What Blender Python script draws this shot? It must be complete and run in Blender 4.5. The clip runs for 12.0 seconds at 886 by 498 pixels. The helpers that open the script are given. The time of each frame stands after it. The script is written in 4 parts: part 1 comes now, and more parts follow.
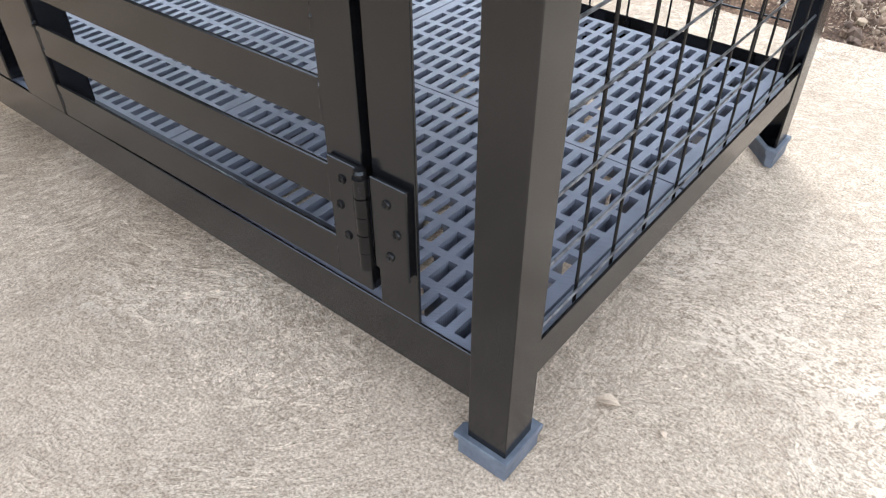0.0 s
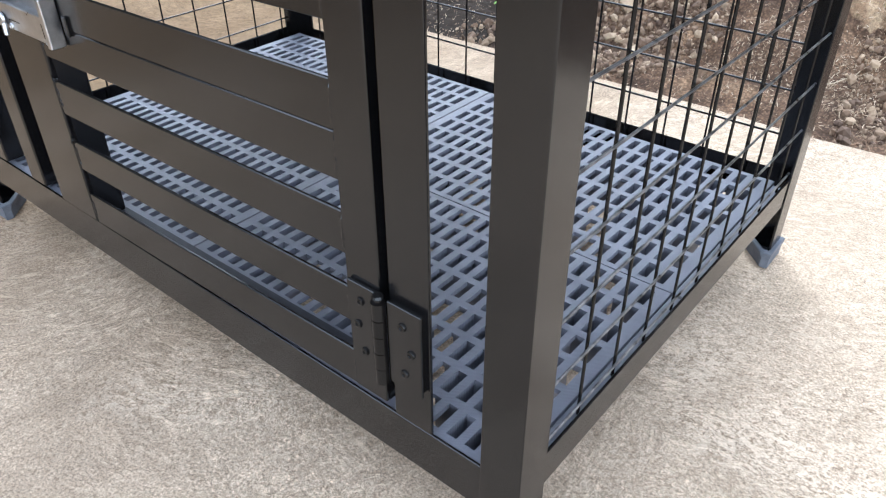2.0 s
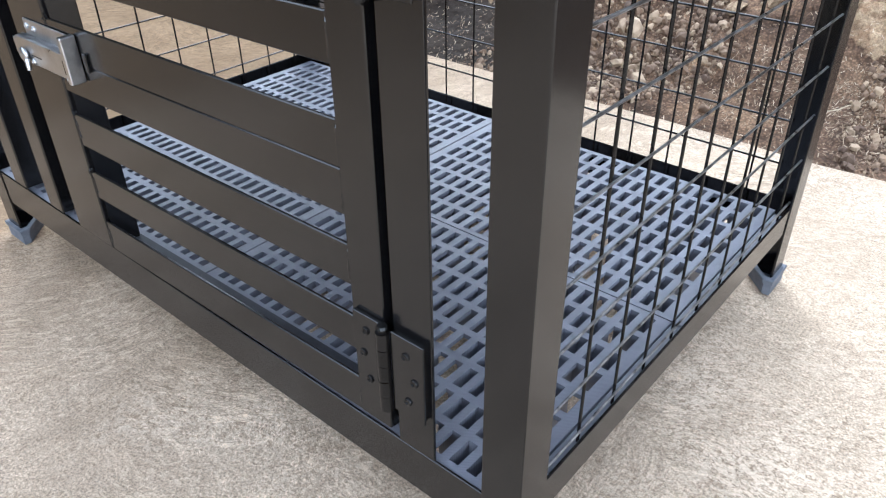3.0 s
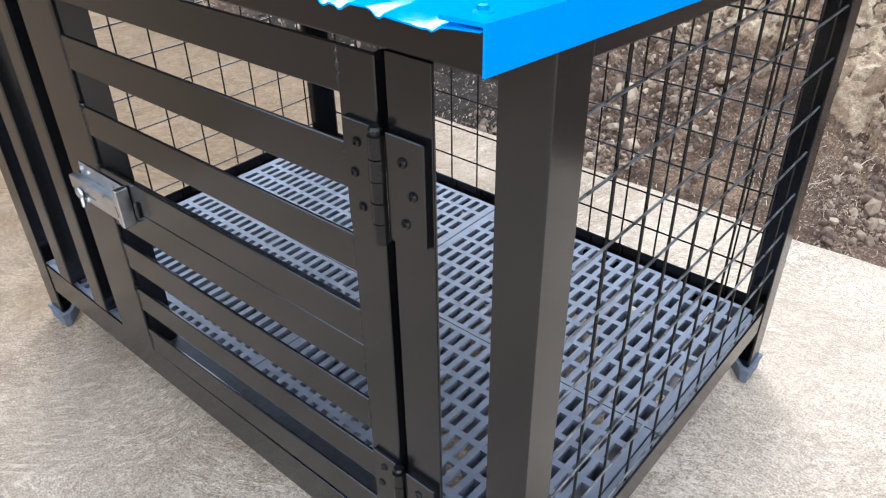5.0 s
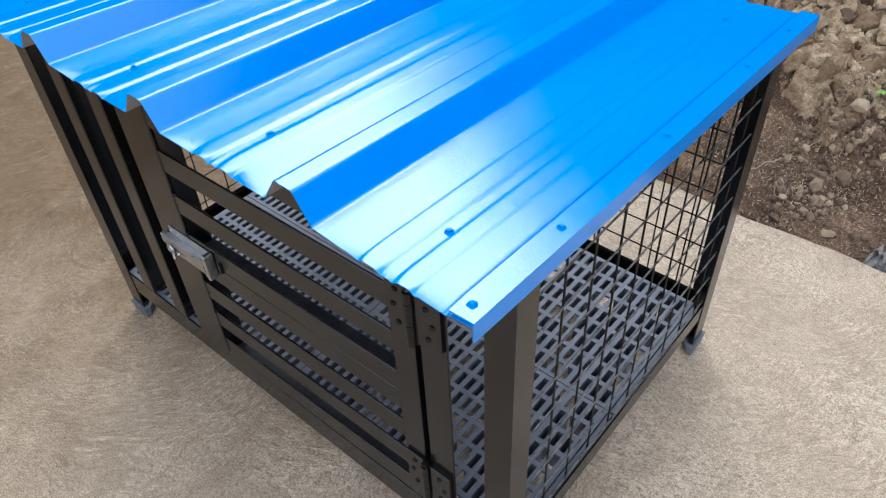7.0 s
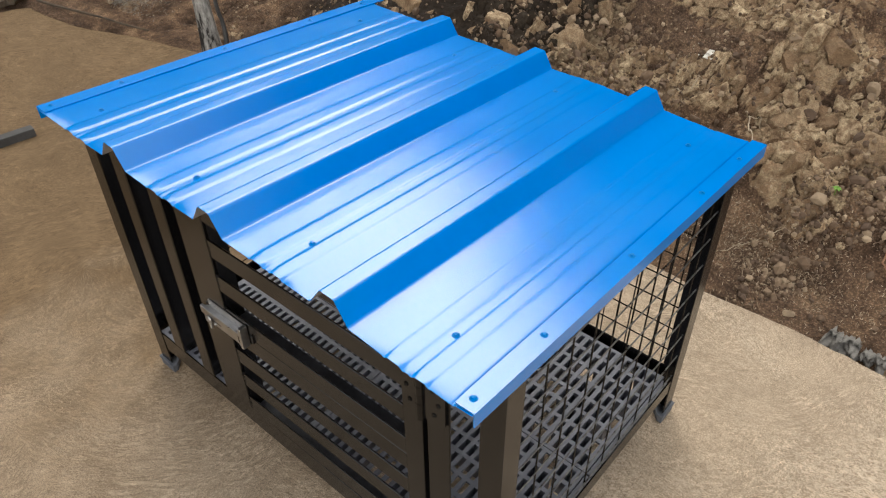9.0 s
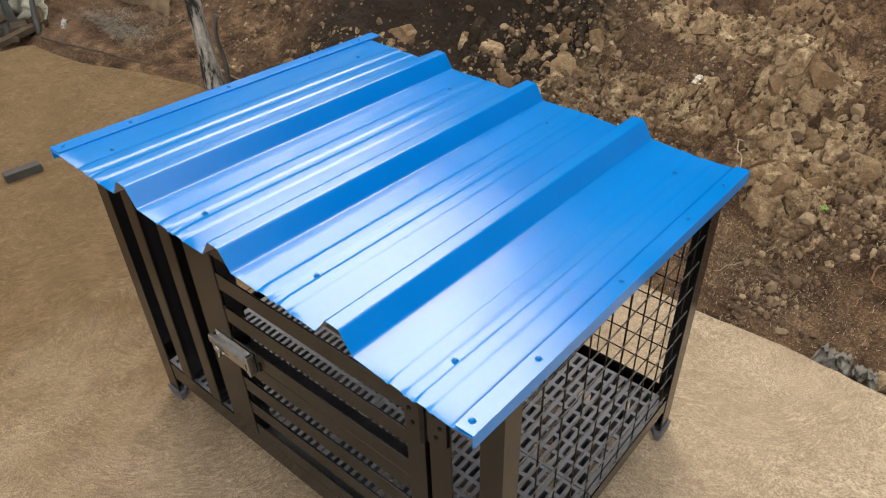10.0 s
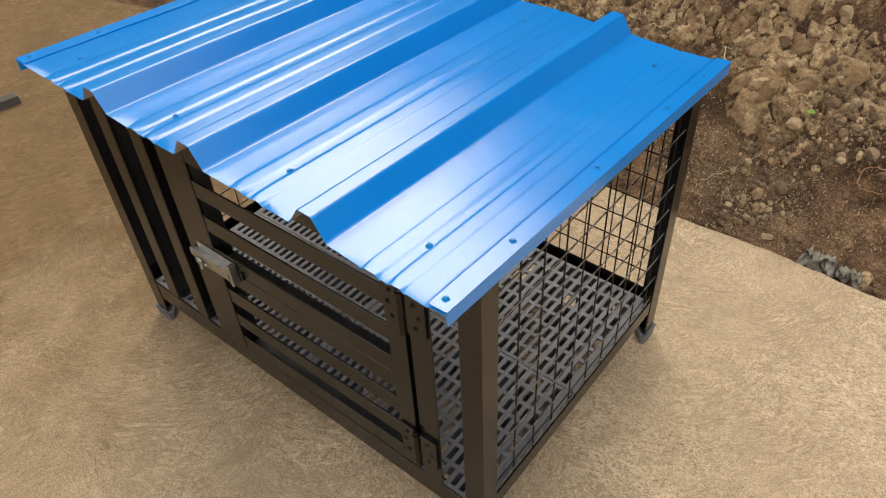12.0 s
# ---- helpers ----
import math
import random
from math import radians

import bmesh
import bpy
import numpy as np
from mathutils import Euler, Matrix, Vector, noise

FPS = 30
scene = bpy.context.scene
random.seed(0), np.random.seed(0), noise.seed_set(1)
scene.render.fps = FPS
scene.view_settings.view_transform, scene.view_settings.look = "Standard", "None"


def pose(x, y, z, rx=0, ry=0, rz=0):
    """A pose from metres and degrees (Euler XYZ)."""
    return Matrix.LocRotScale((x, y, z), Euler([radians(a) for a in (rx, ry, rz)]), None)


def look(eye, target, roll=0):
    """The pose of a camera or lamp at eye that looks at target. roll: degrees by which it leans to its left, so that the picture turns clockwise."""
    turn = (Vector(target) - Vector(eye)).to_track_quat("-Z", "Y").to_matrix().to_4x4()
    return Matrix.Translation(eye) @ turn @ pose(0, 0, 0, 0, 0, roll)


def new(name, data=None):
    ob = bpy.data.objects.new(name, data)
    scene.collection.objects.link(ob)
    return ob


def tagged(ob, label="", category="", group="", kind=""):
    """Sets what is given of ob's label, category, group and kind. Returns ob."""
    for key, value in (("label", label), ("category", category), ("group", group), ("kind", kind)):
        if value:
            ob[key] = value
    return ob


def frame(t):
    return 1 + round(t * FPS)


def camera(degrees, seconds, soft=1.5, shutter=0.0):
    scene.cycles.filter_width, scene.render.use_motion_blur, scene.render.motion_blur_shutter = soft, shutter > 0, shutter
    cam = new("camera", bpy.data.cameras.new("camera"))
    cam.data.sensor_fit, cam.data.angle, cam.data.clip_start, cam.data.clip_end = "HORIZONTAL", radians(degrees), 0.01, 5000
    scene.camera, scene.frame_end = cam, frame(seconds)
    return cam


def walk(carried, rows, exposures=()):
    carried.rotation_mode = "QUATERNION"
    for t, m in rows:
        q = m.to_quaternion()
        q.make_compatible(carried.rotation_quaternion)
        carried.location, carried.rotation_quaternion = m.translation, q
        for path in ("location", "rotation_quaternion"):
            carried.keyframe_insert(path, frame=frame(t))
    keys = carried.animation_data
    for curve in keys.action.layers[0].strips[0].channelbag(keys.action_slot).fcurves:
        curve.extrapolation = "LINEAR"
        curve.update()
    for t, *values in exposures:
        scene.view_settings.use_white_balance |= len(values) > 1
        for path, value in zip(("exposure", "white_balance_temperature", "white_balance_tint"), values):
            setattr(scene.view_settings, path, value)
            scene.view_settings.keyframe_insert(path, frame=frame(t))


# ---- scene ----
cam = camera(61.3, 12.0, soft=1.2)
PATH = [
    (0, (0.2, -0.329, 0.589), (-0.769, 0.857, -0.697), -0.2),
    (0.5, (0.202, -0.33, 0.602), (-0.799, 0.877, -0.639), -0.4),
    (1, (0.201, -0.334, 0.619), (-0.821, 0.893, -0.587), -0.2),
    (1.5, (0.202, -0.334, 0.632), (-0.837, 0.907, -0.542), -0.4),
    (2, (0.201, -0.339, 0.651), (-0.847, 0.924, -0.492), -0.3),
    (2.5, (0.209, -0.34, 0.666), (-0.861, 0.924, -0.455), -0.5),
    (4.5, (0.217, -0.353, 0.75), (-0.887, 0.921, -0.327), -0.6),
    (5, (0.217, -0.348, 0.864), (-0.876, 0.904, -0.248), -0.9),
    (5.5, (0.218, -0.347, 0.999), (-0.825, 0.827, -0.239), -1.7),
    (6, (0.236, -0.366, 1.087), (-0.745, 0.772, -0.233), -1.5),
    (6.5, (0.255, -0.387, 1.157), (-0.712, 0.729, -0.193), -1.8),
    (7, (0.277, -0.41, 1.235), (-0.703, 0.678, -0.128), -3.1),
    (9, (0.329, -0.494, 1.426), (-0.681, 0.662, 0.144), -0.7),
    (9.5, (0.339, -0.507, 1.454), (-0.687, 0.66, 0.196), -1.6),
    (10, (0.354, -0.517, 1.469), (-0.68, 0.667, 0.231), -1.8),
    (10.5, (0.364, -0.516, 1.465), (-0.65, 0.666, 0.21), -1.7),
    (11, (0.372, -0.515, 1.449), (-0.617, 0.646, 0.155), -1.6),
    (11.5, (0.386, -0.52, 1.434), (-0.588, 0.607, 0.1), -2.5),
    (12, (0.403, -0.532, 1.406), (-0.562, 0.578, 0.051), -3.4),
]
EXPOSURES = [
    (0.0, 2.88, 4780, 12),
    (2.5, 2.90, 4700, 12),
    (5.0, 2.80, 4620, 12),
    (7.0, 1.94, 4900, 12),
    (9.0, 1.61, 5720, 12),
    (12.0, 1.65, 6400, 12),
]
walk(cam, [(t, look(eye, target, roll)) for t, eye, target, roll in PATH], EXPOSURES)

# ---- world and sun ----
SUN_DIR = Vector((-0.365, 0.600, 0.712)).normalized()
world = bpy.data.worlds.new("overcast_sky")
scene.world = world
world.use_nodes = True
wn = world.node_tree
sky = wn.nodes.new("ShaderNodeTexSky")
sky.sky_type = "NISHITA"
sky.sun_disc = False
sky.sun_elevation = math.asin(SUN_DIR.z)
sky.sun_rotation = math.atan2(SUN_DIR.x, SUN_DIR.y)
sky.air_density, sky.dust_density, sky.ozone_density = 1.0, 0.7, 1.0
pale = wn.nodes.new("ShaderNodeHueSaturation")
pale.inputs["Saturation"].default_value = 0.2
wn.links.new(sky.outputs[0], pale.inputs["Color"])
haze = wn.nodes.new("ShaderNodeMix")
haze.data_type, haze.blend_type = "RGBA", "MULTIPLY"
haze.inputs[0].default_value = 1.0
for socket in haze.inputs:
    if socket.identifier == "A_Color":
        wn.links.new(pale.outputs[0], socket)
    elif socket.identifier == "B_Color":
        socket.default_value = (1.12, 0.99, 0.77, 1)
wn.links.new([o for o in haze.outputs if o.identifier == "Result_Color"][0], wn.nodes["Background"].inputs[0])
wn.nodes["Background"].inputs[1].default_value = 0.145
sun = new("sun", bpy.data.lights.new("sun", "SUN"))
sun.data.energy, sun.data.angle, sun.data.color = 0.66, radians(52), (1.10, 0.99, 0.765)
sun.matrix_world = look(SUN_DIR * 20, (0, 0, 0))


# ---- materials ----
class Nodes:
    """Short hand for a node material."""

    def __init__(self, name):
        self.m = bpy.data.materials.new(name)
        self.m.use_nodes = True
        self.t = self.m.node_tree
        self.b = self.t.nodes["Principled BSDF"]
        self.co = self.t.nodes.new("ShaderNodeTexCoord").outputs["Object"]

    def set(self, **kw):
        for k, v in kw.items():
            sock = self.b.inputs[k.replace("_", " ")]
            if hasattr(v, "is_linked"):
                self.t.links.new(v, sock)
            else:
                sock.default_value = v
        return self

    def link(self, a, b):
        self.t.links.new(a, b)

    def scaled(self, vec=(1, 1, 1), rot=(0, 0, 0), src=None):
        n = self.t.nodes.new("ShaderNodeMapping")
        n.inputs["Scale"].default_value = vec
        n.inputs["Rotation"].default_value = rot
        self.link(src or self.co, n.inputs["Vector"])
        return n.outputs[0]

    def noise(self, scale, detail=4, rough=0.6, vec=None, distortion=0.0):
        n = self.t.nodes.new("ShaderNodeTexNoise")
        n.inputs["Scale"].default_value = scale
        n.inputs["Detail"].default_value = detail
        n.inputs["Roughness"].default_value = rough
        n.inputs["Distortion"].default_value = distortion
        self.link(vec or self.co, n.inputs["Vector"])
        return n.outputs["Fac"]

    def voronoi(self, scale, vec=None, feature="F1"):
        n = self.t.nodes.new("ShaderNodeTexVoronoi")
        n.feature = feature
        n.inputs["Scale"].default_value = scale
        self.link(vec or self.co, n.inputs["Vector"])
        return n.outputs["Distance"]

    def ramp(self, fac, stops):
        n = self.t.nodes.new("ShaderNodeValToRGB")
        e = n.color_ramp.elements
        while len(e) < len(stops):
            e.new(0.5)
        for el, (p, c) in zip(e, stops):
            el.position = p
            el.color = (*c, 1) if isinstance(c, tuple) else (c, c, c, 1)
        self.link(fac, n.inputs[0])
        return n.outputs[0]

    def mix(self, fac, a, b, blend="MIX"):
        n = self.t.nodes.new("ShaderNodeMix")
        n.data_type, n.blend_type = "RGBA", blend
        for sock, v in ((n.inputs[0], fac), (n.inputs[6], a), (n.inputs[7], b)):
            if hasattr(v, "is_linked"):
                self.link(v, sock)
            elif isinstance(v, tuple):
                sock.default_value = (*v, 1)
            else:
                sock.default_value = v
        return n.outputs[2]

    def math(self, op, a, b):
        n = self.t.nodes.new("ShaderNodeMath")
        n.operation = op
        for sock, v in zip(n.inputs, (a, b)):
            if hasattr(v, "is_linked"):
                self.link(v, sock)
            else:
                sock.default_value = v
        return n.outputs[0]

    def random(self):
        return self.t.nodes.new("ShaderNodeObjectInfo").outputs["Random"]

    def island(self):
        return self.t.nodes.new("ShaderNodeNewGeometry").outputs["Random Per Island"]

    def bump(self, *layers):
        """layers: (height, strength, distance), coarse first."""
        normal = None
        for height, strength, dist in layers:
            n = self.t.nodes.new("ShaderNodeBump")
            n.inputs["Strength"].default_value = strength
            n.inputs["Distance"].default_value = dist
            self.link(height, n.inputs["Height"])
            if normal:
                self.link(normal, n.inputs["Normal"])
            normal = n.outputs[0]
        self.link(normal, self.b.inputs["Normal"])
        return self


def trowel_sweeps(k, v, across=85.0, along=9.0):
    """Streaks that curve round the middle of each sweep of the trowel."""
    cell = k.t.nodes.new("ShaderNodeTexVoronoi")
    cell.inputs["Scale"].default_value = 2.1
    k.link(v, cell.inputs["Vector"])
    arm = k.t.nodes.new("ShaderNodeVectorMath")
    arm.operation = "SUBTRACT"
    k.link(v, arm.inputs[0])
    k.link(cell.outputs["Position"], arm.inputs[1])
    shift = k.t.nodes.new("ShaderNodeVectorMath")
    shift.operation = "ADD"
    k.link(arm.outputs[0], shift.inputs[0])
    shift.inputs[1].default_value = (0.22, -0.18, 0.0)
    xyz = k.t.nodes.new("ShaderNodeSeparateXYZ")
    k.link(shift.outputs[0], xyz.inputs[0])
    size = k.t.nodes.new("ShaderNodeVectorMath")
    size.operation = "LENGTH"
    k.link(shift.outputs[0], size.inputs[0])
    polar = k.t.nodes.new("ShaderNodeCombineXYZ")
    k.link(k.math("MULTIPLY", size.outputs["Value"], across), polar.inputs[0])
    k.link(k.math("MULTIPLY", k.math("ARCTAN2", xyz.outputs[1], xyz.outputs[0]), along), polar.inputs[1])
    k.link(k.math("MULTIPLY", cell.outputs["Color"], 30.0), polar.inputs[2])
    return k.noise(1.0, 5, 0.66, polar.outputs[0], 1.4)


def concrete_material():
    k = Nodes("trowelled_concrete")
    warp = k.t.nodes.new("ShaderNodeTexNoise")
    warp.inputs["Scale"].default_value = 2.2
    warp.inputs["Detail"].default_value = 2
    k.link(k.co, warp.inputs["Vector"])
    bent = k.t.nodes.new("ShaderNodeVectorMath")
    bent.operation = "MULTIPLY_ADD"
    k.link(warp.outputs["Color"], bent.inputs[0])
    bent.inputs[1].default_value = (0.16, 0.16, 0.0)
    k.link(k.co, bent.inputs[2])
    v = bent.outputs[0]
    axes = k.t.nodes.new("ShaderNodeSeparateXYZ")
    k.link(k.co, axes.inputs[0])
    # broad cloudy tone, faint sweeps of the trowel, fine sand
    cloud = k.noise(1.9, 5, 0.55, v)
    blotch = k.noise(11, 5, 0.62, v, 0.4)
    sweep = trowel_sweeps(k, v)
    sand = k.noise(330, 3, 0.7)
    c = k.ramp(cloud, [(0.32, (0.365, 0.287, 0.206)), (0.68, (0.418, 0.331, 0.238))])
    c = k.mix(0.36, c, k.ramp(blotch, [(0.34, 0.74), (0.5, 1.0), (0.66, 1.22)]), "MULTIPLY")
    c = k.mix(0.24, c, k.ramp(sweep, [(0.38, 0.60), (0.5, 1.0), (0.62, 1.36)]), "MULTIPLY")
    c = k.mix(0.65, c, k.ramp(sand, [(0.38, 0.45), (0.62, 1.55)]), "MULTIPLY")
    # zones where the drying skin was torn into small pale flecks
    zone = k.math("ADD", k.noise(2.6, 5, 0.62, v, 0.3), k.math("MULTIPLY", k.math("MINIMUM", axes.outputs[0], 0.5), 0.05))
    scuff = k.t.nodes.new("ShaderNodeVectorMath")
    scuff.operation = "DISTANCE"
    k.link(v, scuff.inputs[0])
    scuff.inputs[1].default_value = (0.36, 0.50, 0.08)
    zone = k.math("ADD", zone, k.math("MAXIMUM", k.math("SUBTRACT", 0.13, k.math("MULTIPLY", scuff.outputs["Value"], 0.26)), 0.0))
    torn = k.ramp(zone, [(0.49, 0.0), (0.61, 1.0)])
    crumb = k.noise(150, 4, 0.62, k.scaled((1.0, 1.5, 1), (0, 0, -0.55), v), 1.1)
    flake = k.noise(36, 5, 0.66, k.scaled((1.0, 1.8, 1), (0, 0, -0.55), v), 1.3)
    fleck = k.ramp(crumb, [(0.50, 0.0), (0.54, 1.0)])
    plate = k.ramp(flake, [(0.54, 0.0), (0.58, 1.0)])
    pits = k.ramp(crumb, [(0.36, 1.0), (0.43, 0.0)])
    relief = k.math("MAXIMUM", k.math("MULTIPLY", fleck, 0.8), k.math("MULTIPLY", plate, torn))
    c = k.mix(k.math("MULTIPLY", k.math("ADD", k.math("MULTIPLY", torn, 0.50), 0.22), pits), c, (0.20, 0.145, 0.095))
    c = k.mix(k.math("MULTIPLY", k.math("ADD", k.math("MULTIPLY", torn, 0.36), 0.13), relief), c, (0.82, 0.69, 0.53))
    # short curved ridges left by the trowel's edge, in patches
    patch = k.ramp(k.noise(3.4, 4, 0.6, v), [(0.44, 0.0), (0.56, 1.0)])
    crest = k.math("MULTIPLY", patch, k.ramp(sweep, [(0.54, 0.0), (0.59, 1.0)]))
    groove = k.math("MULTIPLY", patch, k.ramp(sweep, [(0.40, 1.0), (0.45, 0.0)]))
    c = k.mix(k.math("MULTIPLY", crest, 0.38), c, (0.74, 0.60, 0.44))
    c = k.mix(k.math("MULTIPLY", groove, 0.30), c, (0.22, 0.155, 0.10))
    # brown dirt rubbed into the low spots
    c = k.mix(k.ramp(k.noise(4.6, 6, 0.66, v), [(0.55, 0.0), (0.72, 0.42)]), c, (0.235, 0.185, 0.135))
    # muddy brown and painted shade, both growing towards the far end
    mud_shade = k.math("ADD", k.math("MULTIPLY", axes.outputs[0], -0.55), k.math("SUBTRACT", k.math("MULTIPLY", k.noise(1.1, 6, 0.65), 1.7), 0.28))
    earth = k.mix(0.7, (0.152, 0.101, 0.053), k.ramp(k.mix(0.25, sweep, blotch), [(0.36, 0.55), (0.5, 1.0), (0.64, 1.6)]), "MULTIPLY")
    c = k.mix(k.ramp(k.math("MULTIPLY", mud_shade, 0.5), [(0.36, 0.0), (0.50, 0.42), (0.68, 0.94)]), c, earth)
    # hair-fine scratches of the float over most of the slab
    scratch = trowel_sweeps(k, v, 240.0, 42.0)
    worn = k.ramp(k.noise(4.2, 4, 0.6, v, 0.5), [(0.40, 0.2), (0.60, 1.0)])
    hair = k.math("MULTIPLY", worn, k.ramp(scratch, [(0.53, 0.0), (0.57, 1.0)]))
    nick = k.math("MULTIPLY", worn, k.ramp(scratch, [(0.40, 1.0), (0.45, 0.0)]))
    c = k.mix(k.math("MULTIPLY", hair, 0.9), c, (1.36, 1.36, 1.36), "MULTIPLY")
    c = k.mix(k.math("MULTIPLY", nick, 0.9), c, (0.67, 0.65, 0.62), "MULTIPLY")
    k.set(Base_Color=c, Roughness=k.ramp(blotch, [(0.3, 0.95), (0.7, 0.8)]))
    k.b.inputs["Specular IOR Level"].default_value = 0.14
    k.bump((blotch, 0.3, 0.010), (sweep, 0.4, 0.004), (crest, 0.6, 0.002), (hair, 0.5, 0.0008), (k.math("MULTIPLY", relief, k.math("ADD", torn, 0.2)), 0.5, 0.0014), (sand, 0.6, 0.0012))
    return k.m


def rock_colour(k, s, pick):
    mid, fine = k.noise(2.5 * s, 6, 0.65), k.noise(14 * s, 6, 0.7)
    tone = k.mix(pick, (0.215, 0.14, 0.080), (0.66, 0.525, 0.335))
    c = k.mix(k.ramp(mid, [(0.38, 0.0), (0.62, 1.0)]), tone, (0.255, 0.165, 0.095))
    c = k.mix(k.ramp(k.noise(4 * s, 5, 0.7), [(0.55, 0.0), (0.7, 0.5)]), c, (0.42, 0.335, 0.20))
    c = k.mix(k.ramp(k.noise(1.6 * s, 5, 0.7), [(0.48, 0.0), (0.62, 0.6)]), c, (0.125, 0.076, 0.043))
    return k.mix(0.7, c, k.ramp(fine, [(0.32, 0.35), (0.68, 1.5)]), "MULTIPLY"), mid, fine


def soil_material():
    k = Nodes("dry_soil")
    big, mid, fine = k.noise(1.3, 4), k.noise(9, 6, 0.65), k.noise(90, 5, 0.7)
    clods = k.voronoi(45, feature="SMOOTH_F1")
    grains = k.voronoi(170)
    c = k.ramp(mid, [(0.34, (0.042, 0.025, 0.015)), (0.52, (0.130, 0.080, 0.048)), (0.68, (0.29, 0.190, 0.110))])
    c = k.mix(k.ramp(big, [(0.42, 0.0), (0.6, 0.5)]), c, (0.16, 0.105, 0.07))
    c = k.mix(0.6, c, k.ramp(fine, [(0.3, 0.5), (0.7, 1.5)]), "MULTIPLY")
    c = k.mix(0.6, c, k.ramp(grains, [(0.1, 1.7), (0.45, 0.8), (0.7, 0.35)]), "MULTIPLY")
    axes = k.t.nodes.new("ShaderNodeSeparateXYZ")
    k.link(k.co, axes.inputs[0])
    # ragged darker patch of ground round x = -1.62, near y = 1.9
    dark_patch = k.math("ADD", k.math("ABSOLUTE", k.math("ADD", axes.outputs[0], 1.62), 0.0), k.math("MULTIPLY", k.noise(1.8, 5), 0.9))
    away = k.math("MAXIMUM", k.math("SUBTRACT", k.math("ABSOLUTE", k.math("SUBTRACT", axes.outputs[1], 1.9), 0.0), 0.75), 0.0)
    dark_patch = k.math("ADD", dark_patch, k.math("MULTIPLY", away, 1.3))
    # unseen far slopes coloured near-black to darken what the roof reflects
    far_dark = k.math("ADD", k.math("MAXIMUM", axes.outputs[1], k.math("SUBTRACT", -1.6, axes.outputs[0])), k.math("MULTIPLY", k.noise(0.9, 5), 0.8))
    c = k.mix(k.ramp(k.math("MULTIPLY", far_dark, 0.1), [(0.31, 0.0), (0.38, 0.94)]), c, (0.017, 0.018, 0.011))
    mask = k.t.nodes.new("ShaderNodeAttribute")
    mask.attribute_name = "stone"
    block = k.t.nodes.new("ShaderNodeAttribute")
    block.attribute_name = "tone"
    edge = k.math("ADD", mask.outputs["Fac"], k.math("MULTIPLY", k.math("SUBTRACT", k.noise(60, 4), 0.5), 0.7))
    stone = rock_colour(k, 15.0, block.outputs["Fac"])[0]
    c = k.mix(k.ramp(edge, [(0.38, 0.0), (0.55, 1.0)]), c, stone)
    # the darker patch also covers the stones
    c = k.mix(k.ramp(k.math("MULTIPLY", dark_patch, 0.5), [(0.52, 0.94), (0.68, 0.0)]), c, (0.022, 0.017, 0.013))
    k.set(Base_Color=c, Roughness=0.95)
    k.b.inputs["Specular IOR Level"].default_value = 0.2
    k.bump((mid, 0.6, 0.03), (clods, 0.6, 0.015), (fine, 0.9, 0.008))
    return k.m


def rock_material():
    k = Nodes("weathered_rock")
    c, mid, fine = rock_colour(k, 1.0, k.random())
    k.set(Base_Color=c, Roughness=0.9)
    k.b.inputs["Specular IOR Level"].default_value = 0.25
    k.bump((mid, 0.8, 0.012), (fine, 0.8, 0.005))
    return k.m


def black_paint_material():
    k = Nodes("black_enamel_on_steel")
    wide, fine = k.noise(6, 3), k.noise(160, 3, 0.6)
    c = k.ramp(wide, [(0.3, (0.0032, 0.0031, 0.0033)), (0.7, (0.0055, 0.0053, 0.0056))])
    dust = k.noise(30, 6, 0.75)
    c = k.mix(k.ramp(dust, [(0.72, 0.0), (0.86, 0.12)]), c, (0.10, 0.09, 0.08))
    k.set(Base_Color=c, Roughness=k.ramp(wide, [(0.3, 0.14), (0.7, 0.22)]))
    k.b.inputs["Specular IOR Level"].default_value = 0.50
    k.bump((wide, 0.05, 0.004), (fine, 0.06, 0.0006))
    return k.m


def scuffed_paint_material():
    k = Nodes("scuffed_black_paint")
    n, f = k.noise(24, 6, 0.72), k.noise(160, 4, 0.7, k.scaled((0.25, 1, 1)))
    c = k.ramp(n, [(0.35, (0.022, 0.023, 0.028)), (0.7, (0.055, 0.057, 0.066))])
    c = k.mix(k.ramp(f, [(0.6, 0.0), (0.75, 0.22)]), c, (0.12, 0.12, 0.125))
    k.set(Base_Color=c, Roughness=k.ramp(n, [(0.3, 0.42), (0.7, 0.62)]))
    k.b.inputs["Specular IOR Level"].default_value = 0.18
    k.bump((f, 0.2, 0.0006),)
    return k.m


def wire_material():
    k = Nodes("black_coated_wire")
    n = k.noise(90, 3, 0.6)
    k.set(Base_Color=k.ramp(n, [(0.3, (0.004, 0.0037, 0.0034)), (0.7, (0.009, 0.008, 0.0075))]), Roughness=k.ramp(n, [(0.3, 0.12), (0.7, 0.22)]))
    k.b.inputs["Specular IOR Level"].default_value = 0.25
    k.bump((n, 0.15, 0.0004),)
    return k.m


def worn_wire_material():
    k = Nodes("worn_grey_wire")
    n = k.noise(60, 4, 0.65)
    k.set(Base_Color=k.ramp(n, [(0.35, (0.03, 0.029, 0.028)), (0.6, (0.20, 0.195, 0.19))]), Metallic=0.6, Roughness=k.ramp(n, [(0.3, 0.25), (0.7, 0.4)]))
    k.bump((n, 0.15, 0.0004),)
    return k.m


